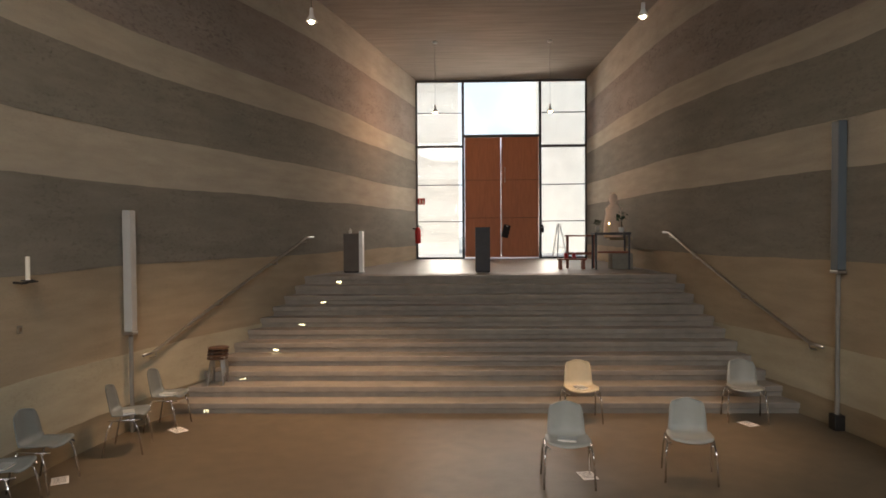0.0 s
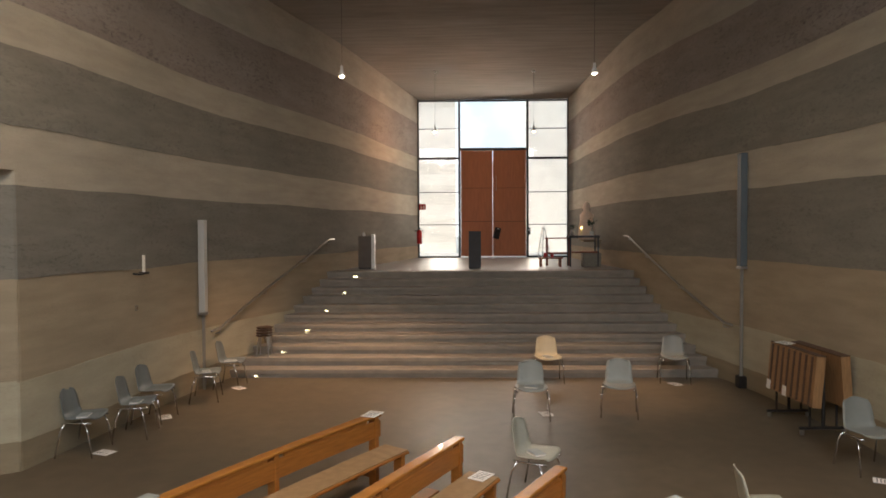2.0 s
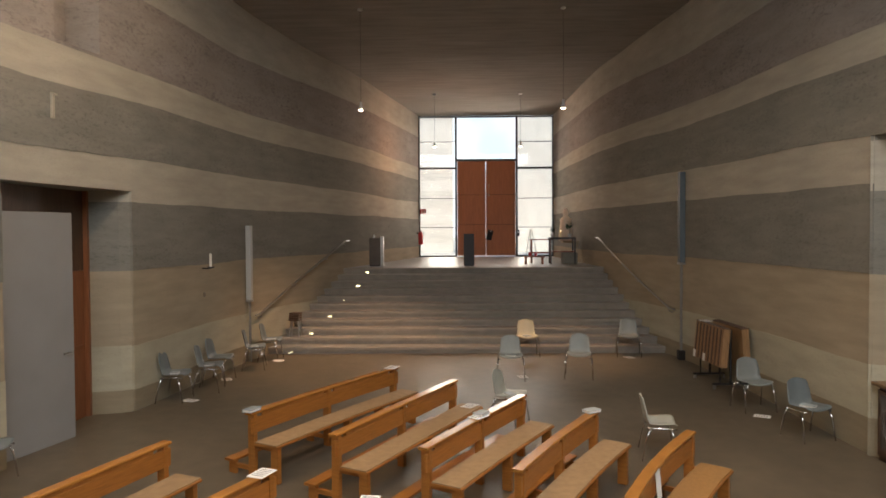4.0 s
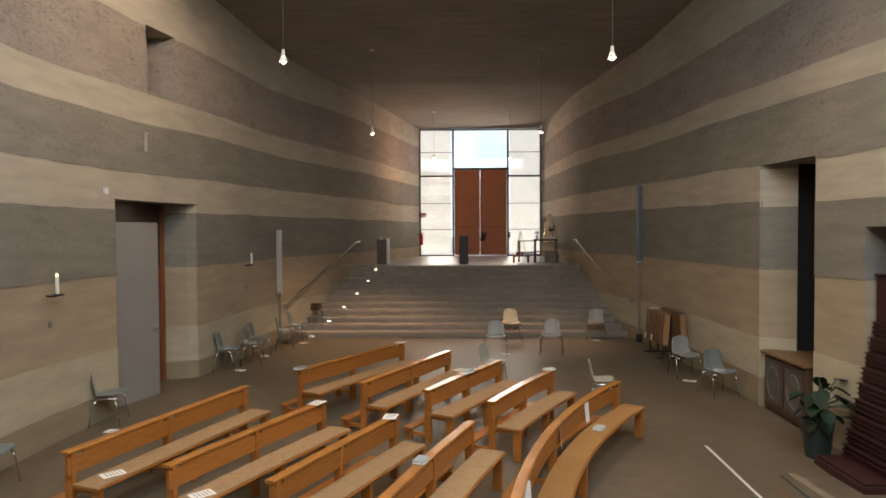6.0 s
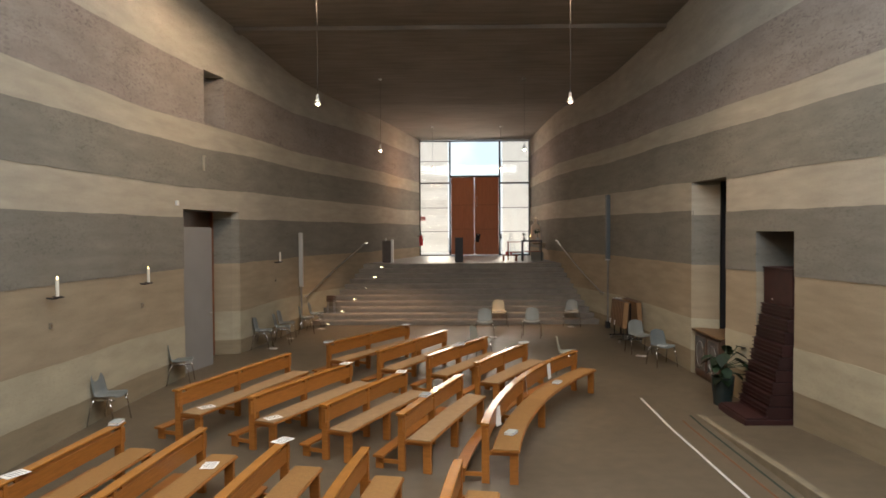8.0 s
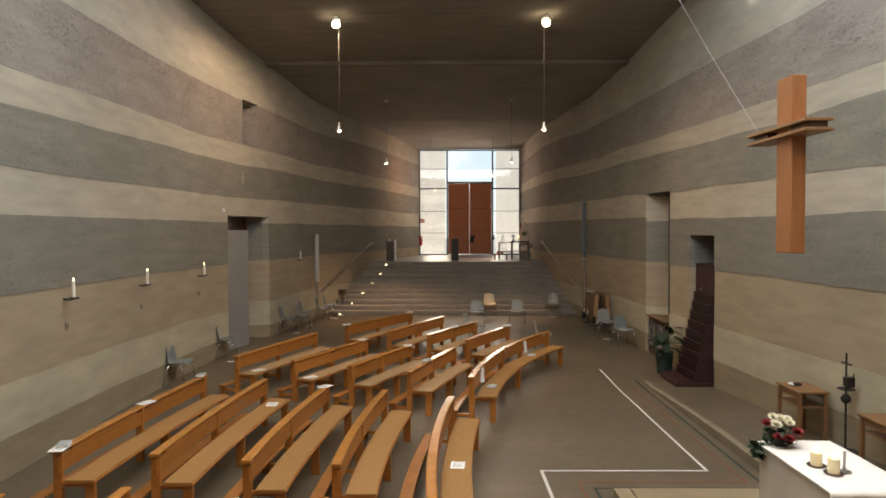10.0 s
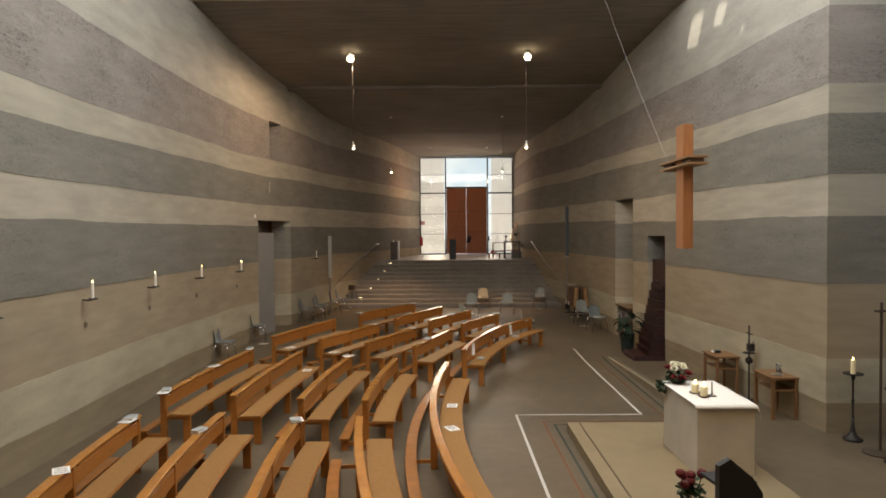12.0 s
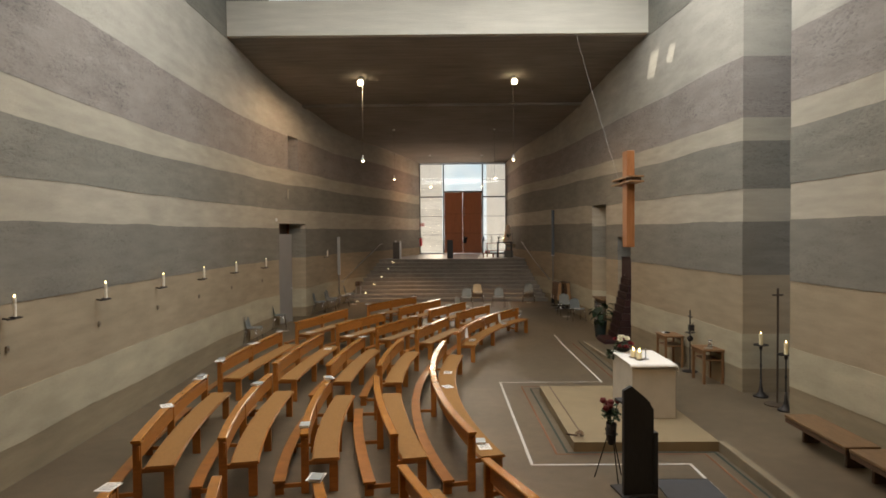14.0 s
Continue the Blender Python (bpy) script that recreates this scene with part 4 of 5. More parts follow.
def prayer_corner():
    t = thing("side_table", pose(2.98, 13.15, LAND), "dark narrow table with a shelf against the wall", "table")
    part("tabletop", boxed((0, 0, 0.70), (0.70, 0.42, 0.05), 0.006), SLATE, t)
    for x in (-0.32, 0.32):
        for y in (-0.18, 0.18):
            part("leg", boxed((x, y, 0.34), (0.03, 0.03, 0.675)), SLATE, t)
    part("shelf", boxed((0.02, 0, 0.34), (0.60, 0.38, 0.03)), RED_WOOD, t)
    part("block", boxed((0.20, 0.02, 0.16), (0.40, 0.34, 0.31), 0.006), C_GREY, t, "pale stone block under the shelf")
    k = thing("kneeling_desk", pose(2.46, 13.55, LAND), "red-brown wooden kneeling desk", "kneeler")
    part("arm_board", boxed((0, 0, 0.66), (0.62, 0.14, 0.03), 0.004), RED_WOOD, k)
    part("cross_bar", boxed((0, 0, 0.30), (0.56, 0.03, 0.05), 0.003), RED_WOOD, k)
    for x in (-0.26, 0.26):
        part("post", boxed((x, 0, 0.325), (0.05, 0.05, 0.645), 0.004), RED_WOOD, k)
    part("kneeling_board", boxed((-0.22, -0.30, 0.20), (0.56, 0.24, 0.035), 0.004), RED_WOOD, k)
    for x in (-0.45, 0.0):
        part("foot", boxed((x, -0.30, 0.09), (0.05, 0.22, 0.182), 0.004), RED_WOOD, k)
    for x in (2.12, 2.28):
        j = thing("candle_jar", pose(x, 13.25, LAND + 0.219), "small red grave candle jar", "candle")
        part("jar", lathe(bmesh.new(), [(0.03, 0), (0.036, 0.01), (0.036, 0.09), (0.03, 0.10)], 14), RED_PAINT, j)
        part("lid", lathe(bmesh.new(), [(0.032, 0.101), (0.032, 0.115), (0.01, 0.125)], 14), STEEL, j)
    e = thing("easel", pose(2.72, 18.1, LAND), "slender folding easel by the glass", "easel")
    for x in (-0.2, 0.2):
        part("leg", tube(bmesh.new(), [(x, -0.1, 0.0), (x * 0.15, 0.05, 0.95)], 0.014, 8), STEEL, e)
    part("leg", tube(bmesh.new(), [(0, 0.3, 0.0), (0, 0.06, 0.95)], 0.014, 8), STEEL, e)
    part("tray", boxed((0, -0.04, 0.32), (0.34, 0.03, 0.02)), STEEL, e)
    s = thing("statue", pose(3.22, 13.95, LAND + 0.62), "painted wooden statue on a wall shelf", "statue")
    part("statue_body", lathe(bmesh.new(), [(0.19, 0.0), (0.205, 0.05), (0.19, 0.28), (0.155, 0.50), (0.165, 0.60), (0.07, 0.70), (0.085, 0.79), (0.07, 0.88), (0.01, 0.92)], 18), TERRACOTTA, s, smooth=True)
    part("shelf", boxed((0.12, 0, -0.03), (0.45, 0.34, 0.05), 0.004), C_TAN, s)
    part("bracket", boxed((0.28, 0, -0.12), (0.12, 0.05, 0.14)), C_TAN, s)
    v = thing("flower_vase", pose(2.72, 13.1, LAND + 0.725), "brass vase with dry flowers on the dark table", "vase")
    part("vase", lathe(bmesh.new(), [(0.03, 0), (0.05, 0.03), (0.055, 0.08), (0.03, 0.12), (0.04, 0.14)], 16), STEEL, v, smooth=True)
    leaves("foliage", v, (0, 0, 0.19), 0.09, 40, 0.05, LEAF, 5)
    c = thing("candle", pose(2.93, 13.05, LAND + 0.725), "lit candle on the dark table", "candle")
    part("wax", lathe(bmesh.new(), [(0.022, 0), (0.022, 0.14), (0.012, 0.145)], 12), WAX, c)
    flame(c, 0.15)
    p = thing("potted_plant", pose(3.18, 13.1, LAND + 0.725), "green pot plant in a white pot on the dark table", "plant")
    part("pot", lathe(bmesh.new(), [(0.045, 0), (0.06, 0.10), (0.055, 0.10), (0.045, 0.085)], 16), WHITE_POT, p)
    part("stem", tube(bmesh.new(), [(0, 0, 0.08), (0.01, 0, 0.25)], 0.008, 6), LEAF, p)
    leaves("crown", p, (0, 0, 0.28), 0.13, 45, 0.08, LEAF, 6)


def leaves(name, parent, c, r, n, size, mat, seed, squash=0.8):
    rnd = random.Random(seed)
    bm = bmesh.new()
    for _ in range(n):
        d = Vector((rnd.uniform(-1, 1), rnd.uniform(-1, 1), rnd.uniform(-0.6, 1) * squash))
        p = Vector(c) + d.normalized() * r * rnd.uniform(0.35, 1.0)
        m = Matrix.Translation(p) @ Euler((rnd.uniform(-0.9, 0.9), rnd.uniform(-0.9, 0.9), rnd.uniform(0, 6.3))).to_matrix().to_4x4()
        s = size * rnd.uniform(0.6, 1.2)
        pts = [(-0.5, 0, 0), (-0.2, 0.28, 0.06), (0.2, 0.24, 0.06), (0.55, 0, -0.05), (0.2, -0.24, 0.06), (-0.2, -0.28, 0.06)]
        mid = bm.verts.new(m @ Vector((0.02 * s, 0, -0.02 * s)))
        vs = [bm.verts.new(m @ (Vector(q) * s)) for q in pts]
        for i in range(6):
            bm.faces.new((mid, vs[i], vs[(i + 1) % 6]))
    return tagged(part(name, bm, mat, parent), kind="stuff")


def flame(parent, z, s=1.0, x=0.0, y=0.0):
    part("wick", tube(bmesh.new(), [(x, y, z - 0.012), (x, y, z + 0.01)], 0.002, 5), IRON, parent)
    part("flame", lathe(bmesh.new(), [(0.002 * s, z), (0.009 * s, z + 0.012 * s), (0.010 * s, z + 0.02 * s), (0.005 * s, z + 0.036 * s), (0.001, z + 0.048 * s)], 10, (x, y, 0)), FLAME, parent, "burning flame", True)


prayer_corner()

# entrance fittings
s = thing("exit_sign", pose(-1.03, 18.47, 3.42), "small red sign with white pictograms on the glass", "sign")
part("plate", boxed((0, 0, 0), (0.20, 0.012, 0.17), 0.002), RED_PAINT, s)
for x in (-0.04, 0.04):
    part("mark", boxed((x, -0.008, -0.01), (0.035, 0.004, 0.10)), PAPER, s)
e = thing("fire_extinguisher", pose(-1.10, 18.0, LAND + 0.45), "red fire extinguisher hung on the wall by the glass", "fire extinguisher")
part("body", lathe(bmesh.new(), [(0.07, 0.0), (0.08, 0.02), (0.08, 0.36), (0.05, 0.42), (0.03, 0.44)], 18), RED_PAINT, e, smooth=True)
part("valve", boxed((0, 0, 0.48), (0.04, 0.10, 0.06), 0.006), IRON, e)
part("hose", tube(bmesh.new(), [(0.03, -0.03, 0.47), (0.11, -0.05, 0.40), (0.10, -0.04, 0.20)], 0.012, 8), IRON, e)
part("hook", boxed((-0.10, 0, 0.40), (0.10, 0.05, 0.03)), IRON, e)
d = thing("hanging_plate", Matrix.Translation((1.31, 18.485, 2.58)) @ Matrix.Rotation(radians(14), 4, "Y"), "black tilted plate hung on the door", "plate")
part("plate", boxed((0, 0, 0), (0.19, 0.03, 0.36), 0.008), BLACK, d)
part("clip", boxed((0.0, -0.02, 0.14), (0.06, 0.02, 0.03)), STEEL, d)
d = thing("control_box", pose(2.30, 18.47, 2.64), "small black box on the door frame", "control box")
part("case", boxed((0, 0, 0), (0.11, 0.07, 0.22), 0.008), BLACK, d)
part("button", boxed((0, -0.038, 0.04), (0.04, 0.008, 0.04)), STEEL, d)


# ---- wall candles ----
def wall_candle(y, lit, label, z=2.02):
    x = along(LEFT, y)
    c = thing("wall_candle", pose(x + 0.02, y, z), label, "candle", "wall candles")
    part("bracket", tube(bmesh.new(), [(-0.01, 0, 0.02), (0.07, 0, 0.012), (0.13, 0, 0.02)], 0.011, 8), IRON, c)
    part("arm_bar", boxed((0.13, 0, 0.022), (0.03, 0.26, 0.014), 0.003), IRON, c)
    part("dish", lathe(bmesh.new(), [(0.03, 0.03), (0.06, 0.036), (0.062, 0.044), (0.03, 0.042)], 16, (0.13, 0, 0)), IRON, c)
    part("wax", lathe(bmesh.new(), [(0.020, 0.044), (0.020, 0.255), (0.015, 0.263), (0.007, 0.258)], 14, (0.13, 0, 0)), WAX_WHITE, c, "white candle")
    if lit:
        flame(c, 0.262, 0.75, 0.13, 0)
    b = thing("wall_socket", pose(x + 0.012, y + 0.07, 1.68), "small dark fitting on the layered wall", "socket", "wall sockets")
    part("plate", boxed((0, 0, 0), (0.02, 0.055, 0.075), 0.003), material("socket_brown", (0.20, 0.17, 0.125), 0.6, 0, 0.2, 20), b)
    part("insert", boxed((0.012, 0, 0), (0.006, 0.026, 0.034), 0.002), BENCH_DARK, b)


for y in (-10.38, -8.22, -6.12, -4.0, -1.75, 0.60):
    wall_candle(y, True, "burning white candle on an iron wall bracket")
wall_candle(6.08, False, "unlit white candle on an iron wall bracket", 2.11)
d = thing("detector", pose(along(LEFT, 1.80) + 0.02, 1.80, 3.40), "small white detector above the side door", "detector")
part("case", boxed((0, 0, 0), (0.04, 0.09, 0.09), 0.01), WHITE_POT, d)
part("lens", boxed((0.022, 0, -0.015), (0.008, 0.05, 0.03)), PAPER, d)
d = thing("wall_spout", pose(along(LEFT, 2.80) + 0.02, 2.80, 4.22), "narrow pale metal strip under the high niche", "spout")
part("strip", boxed((0, 0, 0), (0.03, 0.05, 0.30), 0.004), C_PALE, d)
part("lip", boxed((0.02, 0, 0.13), (0.05, 0.05, 0.015)), C_PALE, d)


# ---- recess cabinet, plant, red tower ----
def cabinet():
    c = thing("cabinet", pose(5.12, 2.02, floor_z(5, 2)), "dark wooden cabinet with a wire-glass front in the recess", "cabinet")
    part("body", boxed((0.06, 0, 0.44), (0.66, 1.16, 0.84), 0.004), DARK_WOOD, c)
    part("top", boxed((0.03, 0, 0.885), (0.76, 1.24, 0.04), 0.006), BENCH_DARK, c)
    for y in (-0.29, 0.29):
        d = part("door", boxed((-0.285, y, 0.45), (0.03, 0.55, 0.74), 0.003), DARK_WOOD, c)
        part("pane", boxed((-0.303, y, 0.47), (0.006, 0.44, 0.60)), material("grey_glass", (0.10, 0.09, 0.085), 0.15, 0, 0.3, 6), d)
        part("ring", tube(bmesh.new(), [(-0.31, y + 0.17 * math.cos(a / 12 * 6.283), 0.47 + 0.24 * math.sin(a / 12 * 6.283)) for a in range(13)], 0.006, 6), STEEL, d)


cabinet()


def floor_plant():
    z = PZ
    p = thing("potted_plant", pose(4.55, 0.62, floor_z(4.55, 0.62)), "large-leaved green plant in a dark pot", "plant")
    part("pot", lathe(bmesh.new(), [(0.13, 0.0), (0.14, 0.02), (0.18, 0.46), (0.165, 0.46), (0.15, 0.42)], 20), POT, p)
    part("soil", lathe(bmesh.new(), [(0.15, 0.40), (0.15, 0.425), (0.01, 0.435)], 16), IRON, p)
    rnd = random.Random(3)
    for i in range(26):
        a, r, h = rnd.uniform(0, 6.28), rnd.uniform(0.08, 0.34), rnd.uniform(0.46, 0.92)
        tip = Vector((r * math.cos(a), r * math.sin(a), h))
        st = part("stalk", tube(bmesh.new(), [(0, 0, 0.42), (tip.x * 0.35, tip.y * 0.35, (h + 0.42) / 2 + 0.08), tuple(tip)], 0.007, 6), LEAF, p)
        bm = bmesh.new()
        m = Matrix.Translation(tip) @ Matrix.Rotation(a, 4, "Z") @ Matrix.Rotation(rnd.uniform(0.1, 0.8), 4, "Y")
        s = rnd.uniform(0.15, 0.22)
        mid = [bm.verts.new(m @ Vector((s * t, 0, -0.10 * s * t * t))) for t in (-0.1, 0.3, 0.7, 1.1)]
        for sgn in (-1, 1):
            edge = [bm.verts.new(m @ Vector((s * t, sgn * s * w, 0.10 * s - 0.15 * s * t * t))) for t, w in ((0.0, 0.22), (0.32, 0.46), (0.72, 0.34))]
            bm.faces.new((mid[0], mid[1], edge[0]))
            bm.faces.new((mid[1], edge[1], edge[0]))
            bm.faces.new((mid[1], mid[2], edge[2], edge[1]))
            bm.faces.new((mid[2], mid[3], edge[2]))
        part("leaf", bm, LEAF_DARK, st, smooth=True)


floor_plant()


def red_tower():
    t = thing("louvred_tower", pose(5.12, -0.07, 0.012), "dark red stepped wooden louvred tower in the wall niche", "tower")
    part("plinth", boxed((-0.20, 0, 0.05), (1.05, 0.96, 0.10), 0.01), RED_LACQ, t)
    part("step_board", boxed((-0.55, 0, 0.115), (0.30, 0.92, 0.03), 0.004), RED_LACQ, t)
    # nine stacked tiers, each set back from the one below, with thin lips like louvres
    for i in range(9):
        front, z = -0.40 + 0.042 * i, 0.10 + 0.18 * i
        part("tier", boxed(((front + 0.40) / 2, 0, z + 0.088), (0.40 - front, 0.88, 0.172), 0.004), RED_LACQ, t)
        for k in range(3):
            part("louvre", boxed((front - 0.002, 0, z + 0.045 + 0.060 * k), (0.034, 0.91, 0.012), 0.0), RED_LACQ, t)
    part("head", boxed((0.19, 0, 1.99), (0.46, 0.88, 0.54), 0.01), RED_LACQ, t)
    part("cap", boxed((0.19, 0, 2.268), (0.50, 0.91, 0.02), 0.004), RED_LACQ, t)
    part("knob", lathe(bmesh.new(), [(0.012, 0), (0.022, 0.012), (0.012, 0.024)], 12, (-0.04, 0.15, 1.78)), STEEL, t)


red_tower()


# ---- altar group ----
def altar():
    a = thing("altar", pose(3.48, -7.27, PZ), "pale stone block altar", "altar")
    part("block", boxed((-0.07, 0.05, 0.396), (0.66, 1.18, 0.792), 0.008), STONE, a)
    part("top_slab", boxed((-0.07, 0.05, 0.81), (0.70, 1.22, 0.03), 0.005), STONE, a)
    c = thing("altar_cloth", pose(3.48, -7.27, PZ + 0.826), "white linen cloth lying over the altar", "cloth")
    bm = bmesh.new()
    nx, ny = 18, 30
    vs = []
    for i in range(nx + 1):
        row = []
        for j in range(ny + 1):
            x, y = -0.46 + 0.82 * i / nx, -0.60 + 1.27 * j / ny
            z = 0.004
            if x > 0.29:
                z -= (x - 0.29) * 1.6
            if y < -0.57:
                z -= (-0.57 - y) * 1.4 * (0.95 + 0.05 * math.sin(x * 21))
            xx = min(x, 0.29 + (x - 0.29) * 0.15) if x > 0.29 else max(x, -0.435)
            yy = max(y, -0.575 - (-0.575 - y) * 0.12 + 0.006 * math.sin(x * 25)) if y < -0.57 else y
            row.append(bm.verts.new((xx, yy, z + 0.0015 * math.sin(x * 17 + y * 11))))
        vs.append(row)
    for i in range(nx):
        for j in range(ny):
            bm.faces.new((vs[i][j], vs[i + 1][j], vs[i + 1][j + 1], vs[i][j + 1]))
    bmesh.ops.recalc_face_normals(bm, faces=bm.faces[:])
    bmesh.ops.solidify(bm, geom=bm.faces[:], thickness=-0.003)
    part("cloth_sheet", bm, LINEN, c, smooth=True)
    top = PZ + 0.834
    for x, y, h in ((3.25, -7.28, 0.115), (3.29, -7.46, 0.125)):
        k = thing("altar_candle", pose(x, y, top), "thick burning cream candle on a dark saucer", "candle", "altar candles")
        part("saucer", lathe(bmesh.new(), [(0.05, 0.0), (0.075, 0.012), (0.07, 0.016), (0.04, 0.010)], 18), DARK_WOOD, k)
        part("wax", lathe(bmesh.new(), [(0.045, 0.012), (0.045, h), (0.038, h + 0.006), (0.015, h - 0.004)], 18), WAX, k)
        flame(k, h, 1.2)
    k = thing("taper_holder", pose(3.40, -7.42, top), "slim grey taper in a round holder on the altar", "candle")
    part("foot", lathe(bmesh.new(), [(0.055, 0), (0.05, 0.012), (0.012, 0.022), (0.012, 0.04)], 18), STEEL, k)
    part("taper", lathe(bmesh.new(), [(0.010, 0.03), (0.010, 0.17), (0.003, 0.175)], 10), STEEL, k)
    fl = thing("flower_arrangement", pose(3.23, -6.72, top), "low arrangement of white and red flowers on the altar", "flowers")
    part("bowl", lathe(bmesh.new(), [(0.06, 0.0), (0.10, 0.03), (0.11, 0.06), (0.08, 0.06)], 18), IRON, fl)
    leaves("greenery", fl, (-0.02, 0, 0.07), 0.145, 120, 0.07, LEAF, 11, 0.6)
    leaves("trailing_leaves", fl, (-0.20, 0.0, -0.06), 0.10, 60, 0.075, LEAF, 12, 1.2)
    rnd = random.Random(8)
    heads = [(0.0, 0.0, 0.20, 1), (-0.075, -0.06, 0.155, 1), (0.075, -0.05, 0.165, 1), (-0.04, 0.07, 0.19, 1), (0.10, 0.06, 0.175, 1),
             (-0.16, -0.02, 0.16, 0), (0.12, -0.12, 0.10, 0), (-0.09, -0.14, 0.06, 0), (0.02, -0.15, 0.05, 0), (0.0, 0.15, 0.14, 0)]
    for cx, cy, cz, white in heads:
        bm = bmesh.new()
        k = rnd.uniform(0.62, 0.74)
        for ring, (rr, nn, tilt) in enumerate(((0.075, 9, 0.1), (0.072, 9, 0.45), (0.06, 8, 0.8), (0.035, 6, 1.25))):
            for q in range(nn):
                a = 6.283 * (q + ring * 0.5) / nn
                m = Matrix.Translation((cx * 0.85, cy * 0.85, cz + 0.04)) @ Matrix.Rotation(0.35, 4, "X") @ Matrix.Rotation(a, 4, "Z") @ Matrix.Rotation(-tilt, 4, "Y")
                v = [bm.verts.new(m @ (Vector(p) * k)) for p in ((0, 0, 0), (rr * 0.7, 0.03, 0.004), (rr * 1.1, 0, 0.012), (rr * 0.7, -0.03, 0.004))]
                bm.faces.new(v)
        part("blossom", bm, PETAL_W if white else PETAL_R, fl)


altar()


def hanging_cross():
    c = thing("hanging_cross", pose(3.35, -6.62, 2.72, 0, 0, -90), "plain hanging wooden cross of orange-brown boards", "cross")
    part("upright", boxed((0, 0, 0.805), (0.28, 0.13, 1.61), 0.008), material("cross_wood", (0.36, 0.15, 0.055), 0.5, 0, 0.15, 4, grain=(8, 8, 0.8), spec=0.4), c)
    for z in (1.073, 1.157):
        part("crossbar_board", boxed((-0.09, 0, z), (1.12, 0.25, 0.028), 0.004), TABLE_WOOD, c, "ochre board of the crossbar")
    for x in (-0.42, 0.30):
        part("spacer", boxed((x, 0, 1.115), (0.30, 0.16, 0.054)), DARK_WOOD, c)
    m = c.matrix_basis.inverted()
    a, b = Vector((-0.60, 0, 1.16)), m @ (Vector((3.42, -1.75, 7.76)) * PLAN)
    part("wire", tube(bmesh.new(), [tuple(a + (b - a) * i / 6 - Vector((0, 0, 0.25 * (i / 6) * (1 - i / 6)))) for i in range(7)], 0.0028, 6), WIRE, c)


hanging_cross()


def side_table(x, y, w, d, h, label):
    t = thing("side_table", pose(x, y, PZ), label, "table", "side tables")
    part("tabletop", boxed((0, 0, h - 0.015), (w, d, 0.03), 0.005), SIDE_TABLE_WOOD, t)
    for sx in (-1, 1):
        part("apron", boxed((sx * (w / 2 - 0.04), 0, h - 0.07), (0.02, d - 0.12, 0.08)), SIDE_TABLE_WOOD, t)
        for sy in (-1, 1):
            part("leg", boxed((sx * (w / 2 - 0.04), sy * (d / 2 - 0.04), (h - 0.03) / 2), (0.045, 0.045, h - 0.03), 0.003), SIDE_TABLE_WOOD, t)
    part("shelf", boxed((0, 0, 0.44), (w - 0.09, d - 0.09, 0.02)), SIDE_TABLE_WOOD, t)


side_table(5.02, -3.72, 0.42, 0.62, 0.66, "small brown wooden side table by the wall")
side_table(5.22, -5.27, 0.42, 0.62, 0.64, "small brown wooden side table with a shelf")
b = thing("bowl", pose(4.96, -3.62, PZ + 0.66), "small white dish with a dark cloth on the side table", "dish")
part("dish", lathe(bmesh.new(), [(0.04, 0), (0.08, 0.02), (0.075, 0.025), (0.04, 0.01)], 16), WHITE_POT, b)
part("cloth", boxed((0.02, -0.06, 0.03), (0.10, 0.08, 0.03), 0.012), BLACK, b)
b = thing("pitcher", pose(5.28, -5.24, PZ + 0.64), "clear glass pitcher on the side table", "pitcher")
part("jug", lathe(bmesh.new(), [(0.036, 0), (0.04, 0.015), (0.036, 0.11), (0.043, 0.135), (0.039, 0.135), (0.032, 0.11), (0.034, 0.02)], 18), CLEAR, b, smooth=True)
part("handle", tube(bmesh.new(), [(0.037, 0, 0.11), (0.07, 0, 0.10), (0.07, 0, 0.045), (0.038, 0, 0.03)], 0.005, 8), CLEAR, b)
b = thing("plate", pose(5.18, -5.40, PZ + 0.64), "round metal plate on the side table", "plate")
part("dish", lathe(bmesh.new(), [(0.05, 0), (0.09, 0.012), (0.085, 0.015), (0.05, 0.006)], 18), STEEL, b)
b = thing("iron_stand", pose(5.20, -4.42, PZ), "black iron stand with a tray and upright spike", "stand")
part("pole", tube(bmesh.new(), [(0, 0, 0.02), (0, 0, 1.25)], 0.013, 8), IRON, b)
part("foot", lathe(bmesh.new(), [(0.15, 0), (0.15, 0.015), (0.02, 0.03)], 18), IRON, b)
part("tray", lathe(bmesh.new(), [(0.06, 0.78), (0.105, 0.795), (0.10, 0.803), (0.05, 0.788)], 18), IRON, b)
part("kettle", lathe(bmesh.new(), [(0.035, 0.62), (0.06, 0.65), (0.06, 0.69), (0.03, 0.73)], 16, (0, 0.0, 0)), IRON, b)
part("cross_arm", boxed((0, 0, 1.12), (0.02, 0.20, 0.02)), IRON, b)
part("branch", tube(bmesh.new(), [(0, 0, 0.85), (0.0, -0.12, 0.92), (0.0, -0.16, 1.02)], 0.008, 6), IRON, b)
part("box", boxed((0.0, -0.06, 0.90), (0.10, 0.10, 0.12), 0.006), IRON, b)


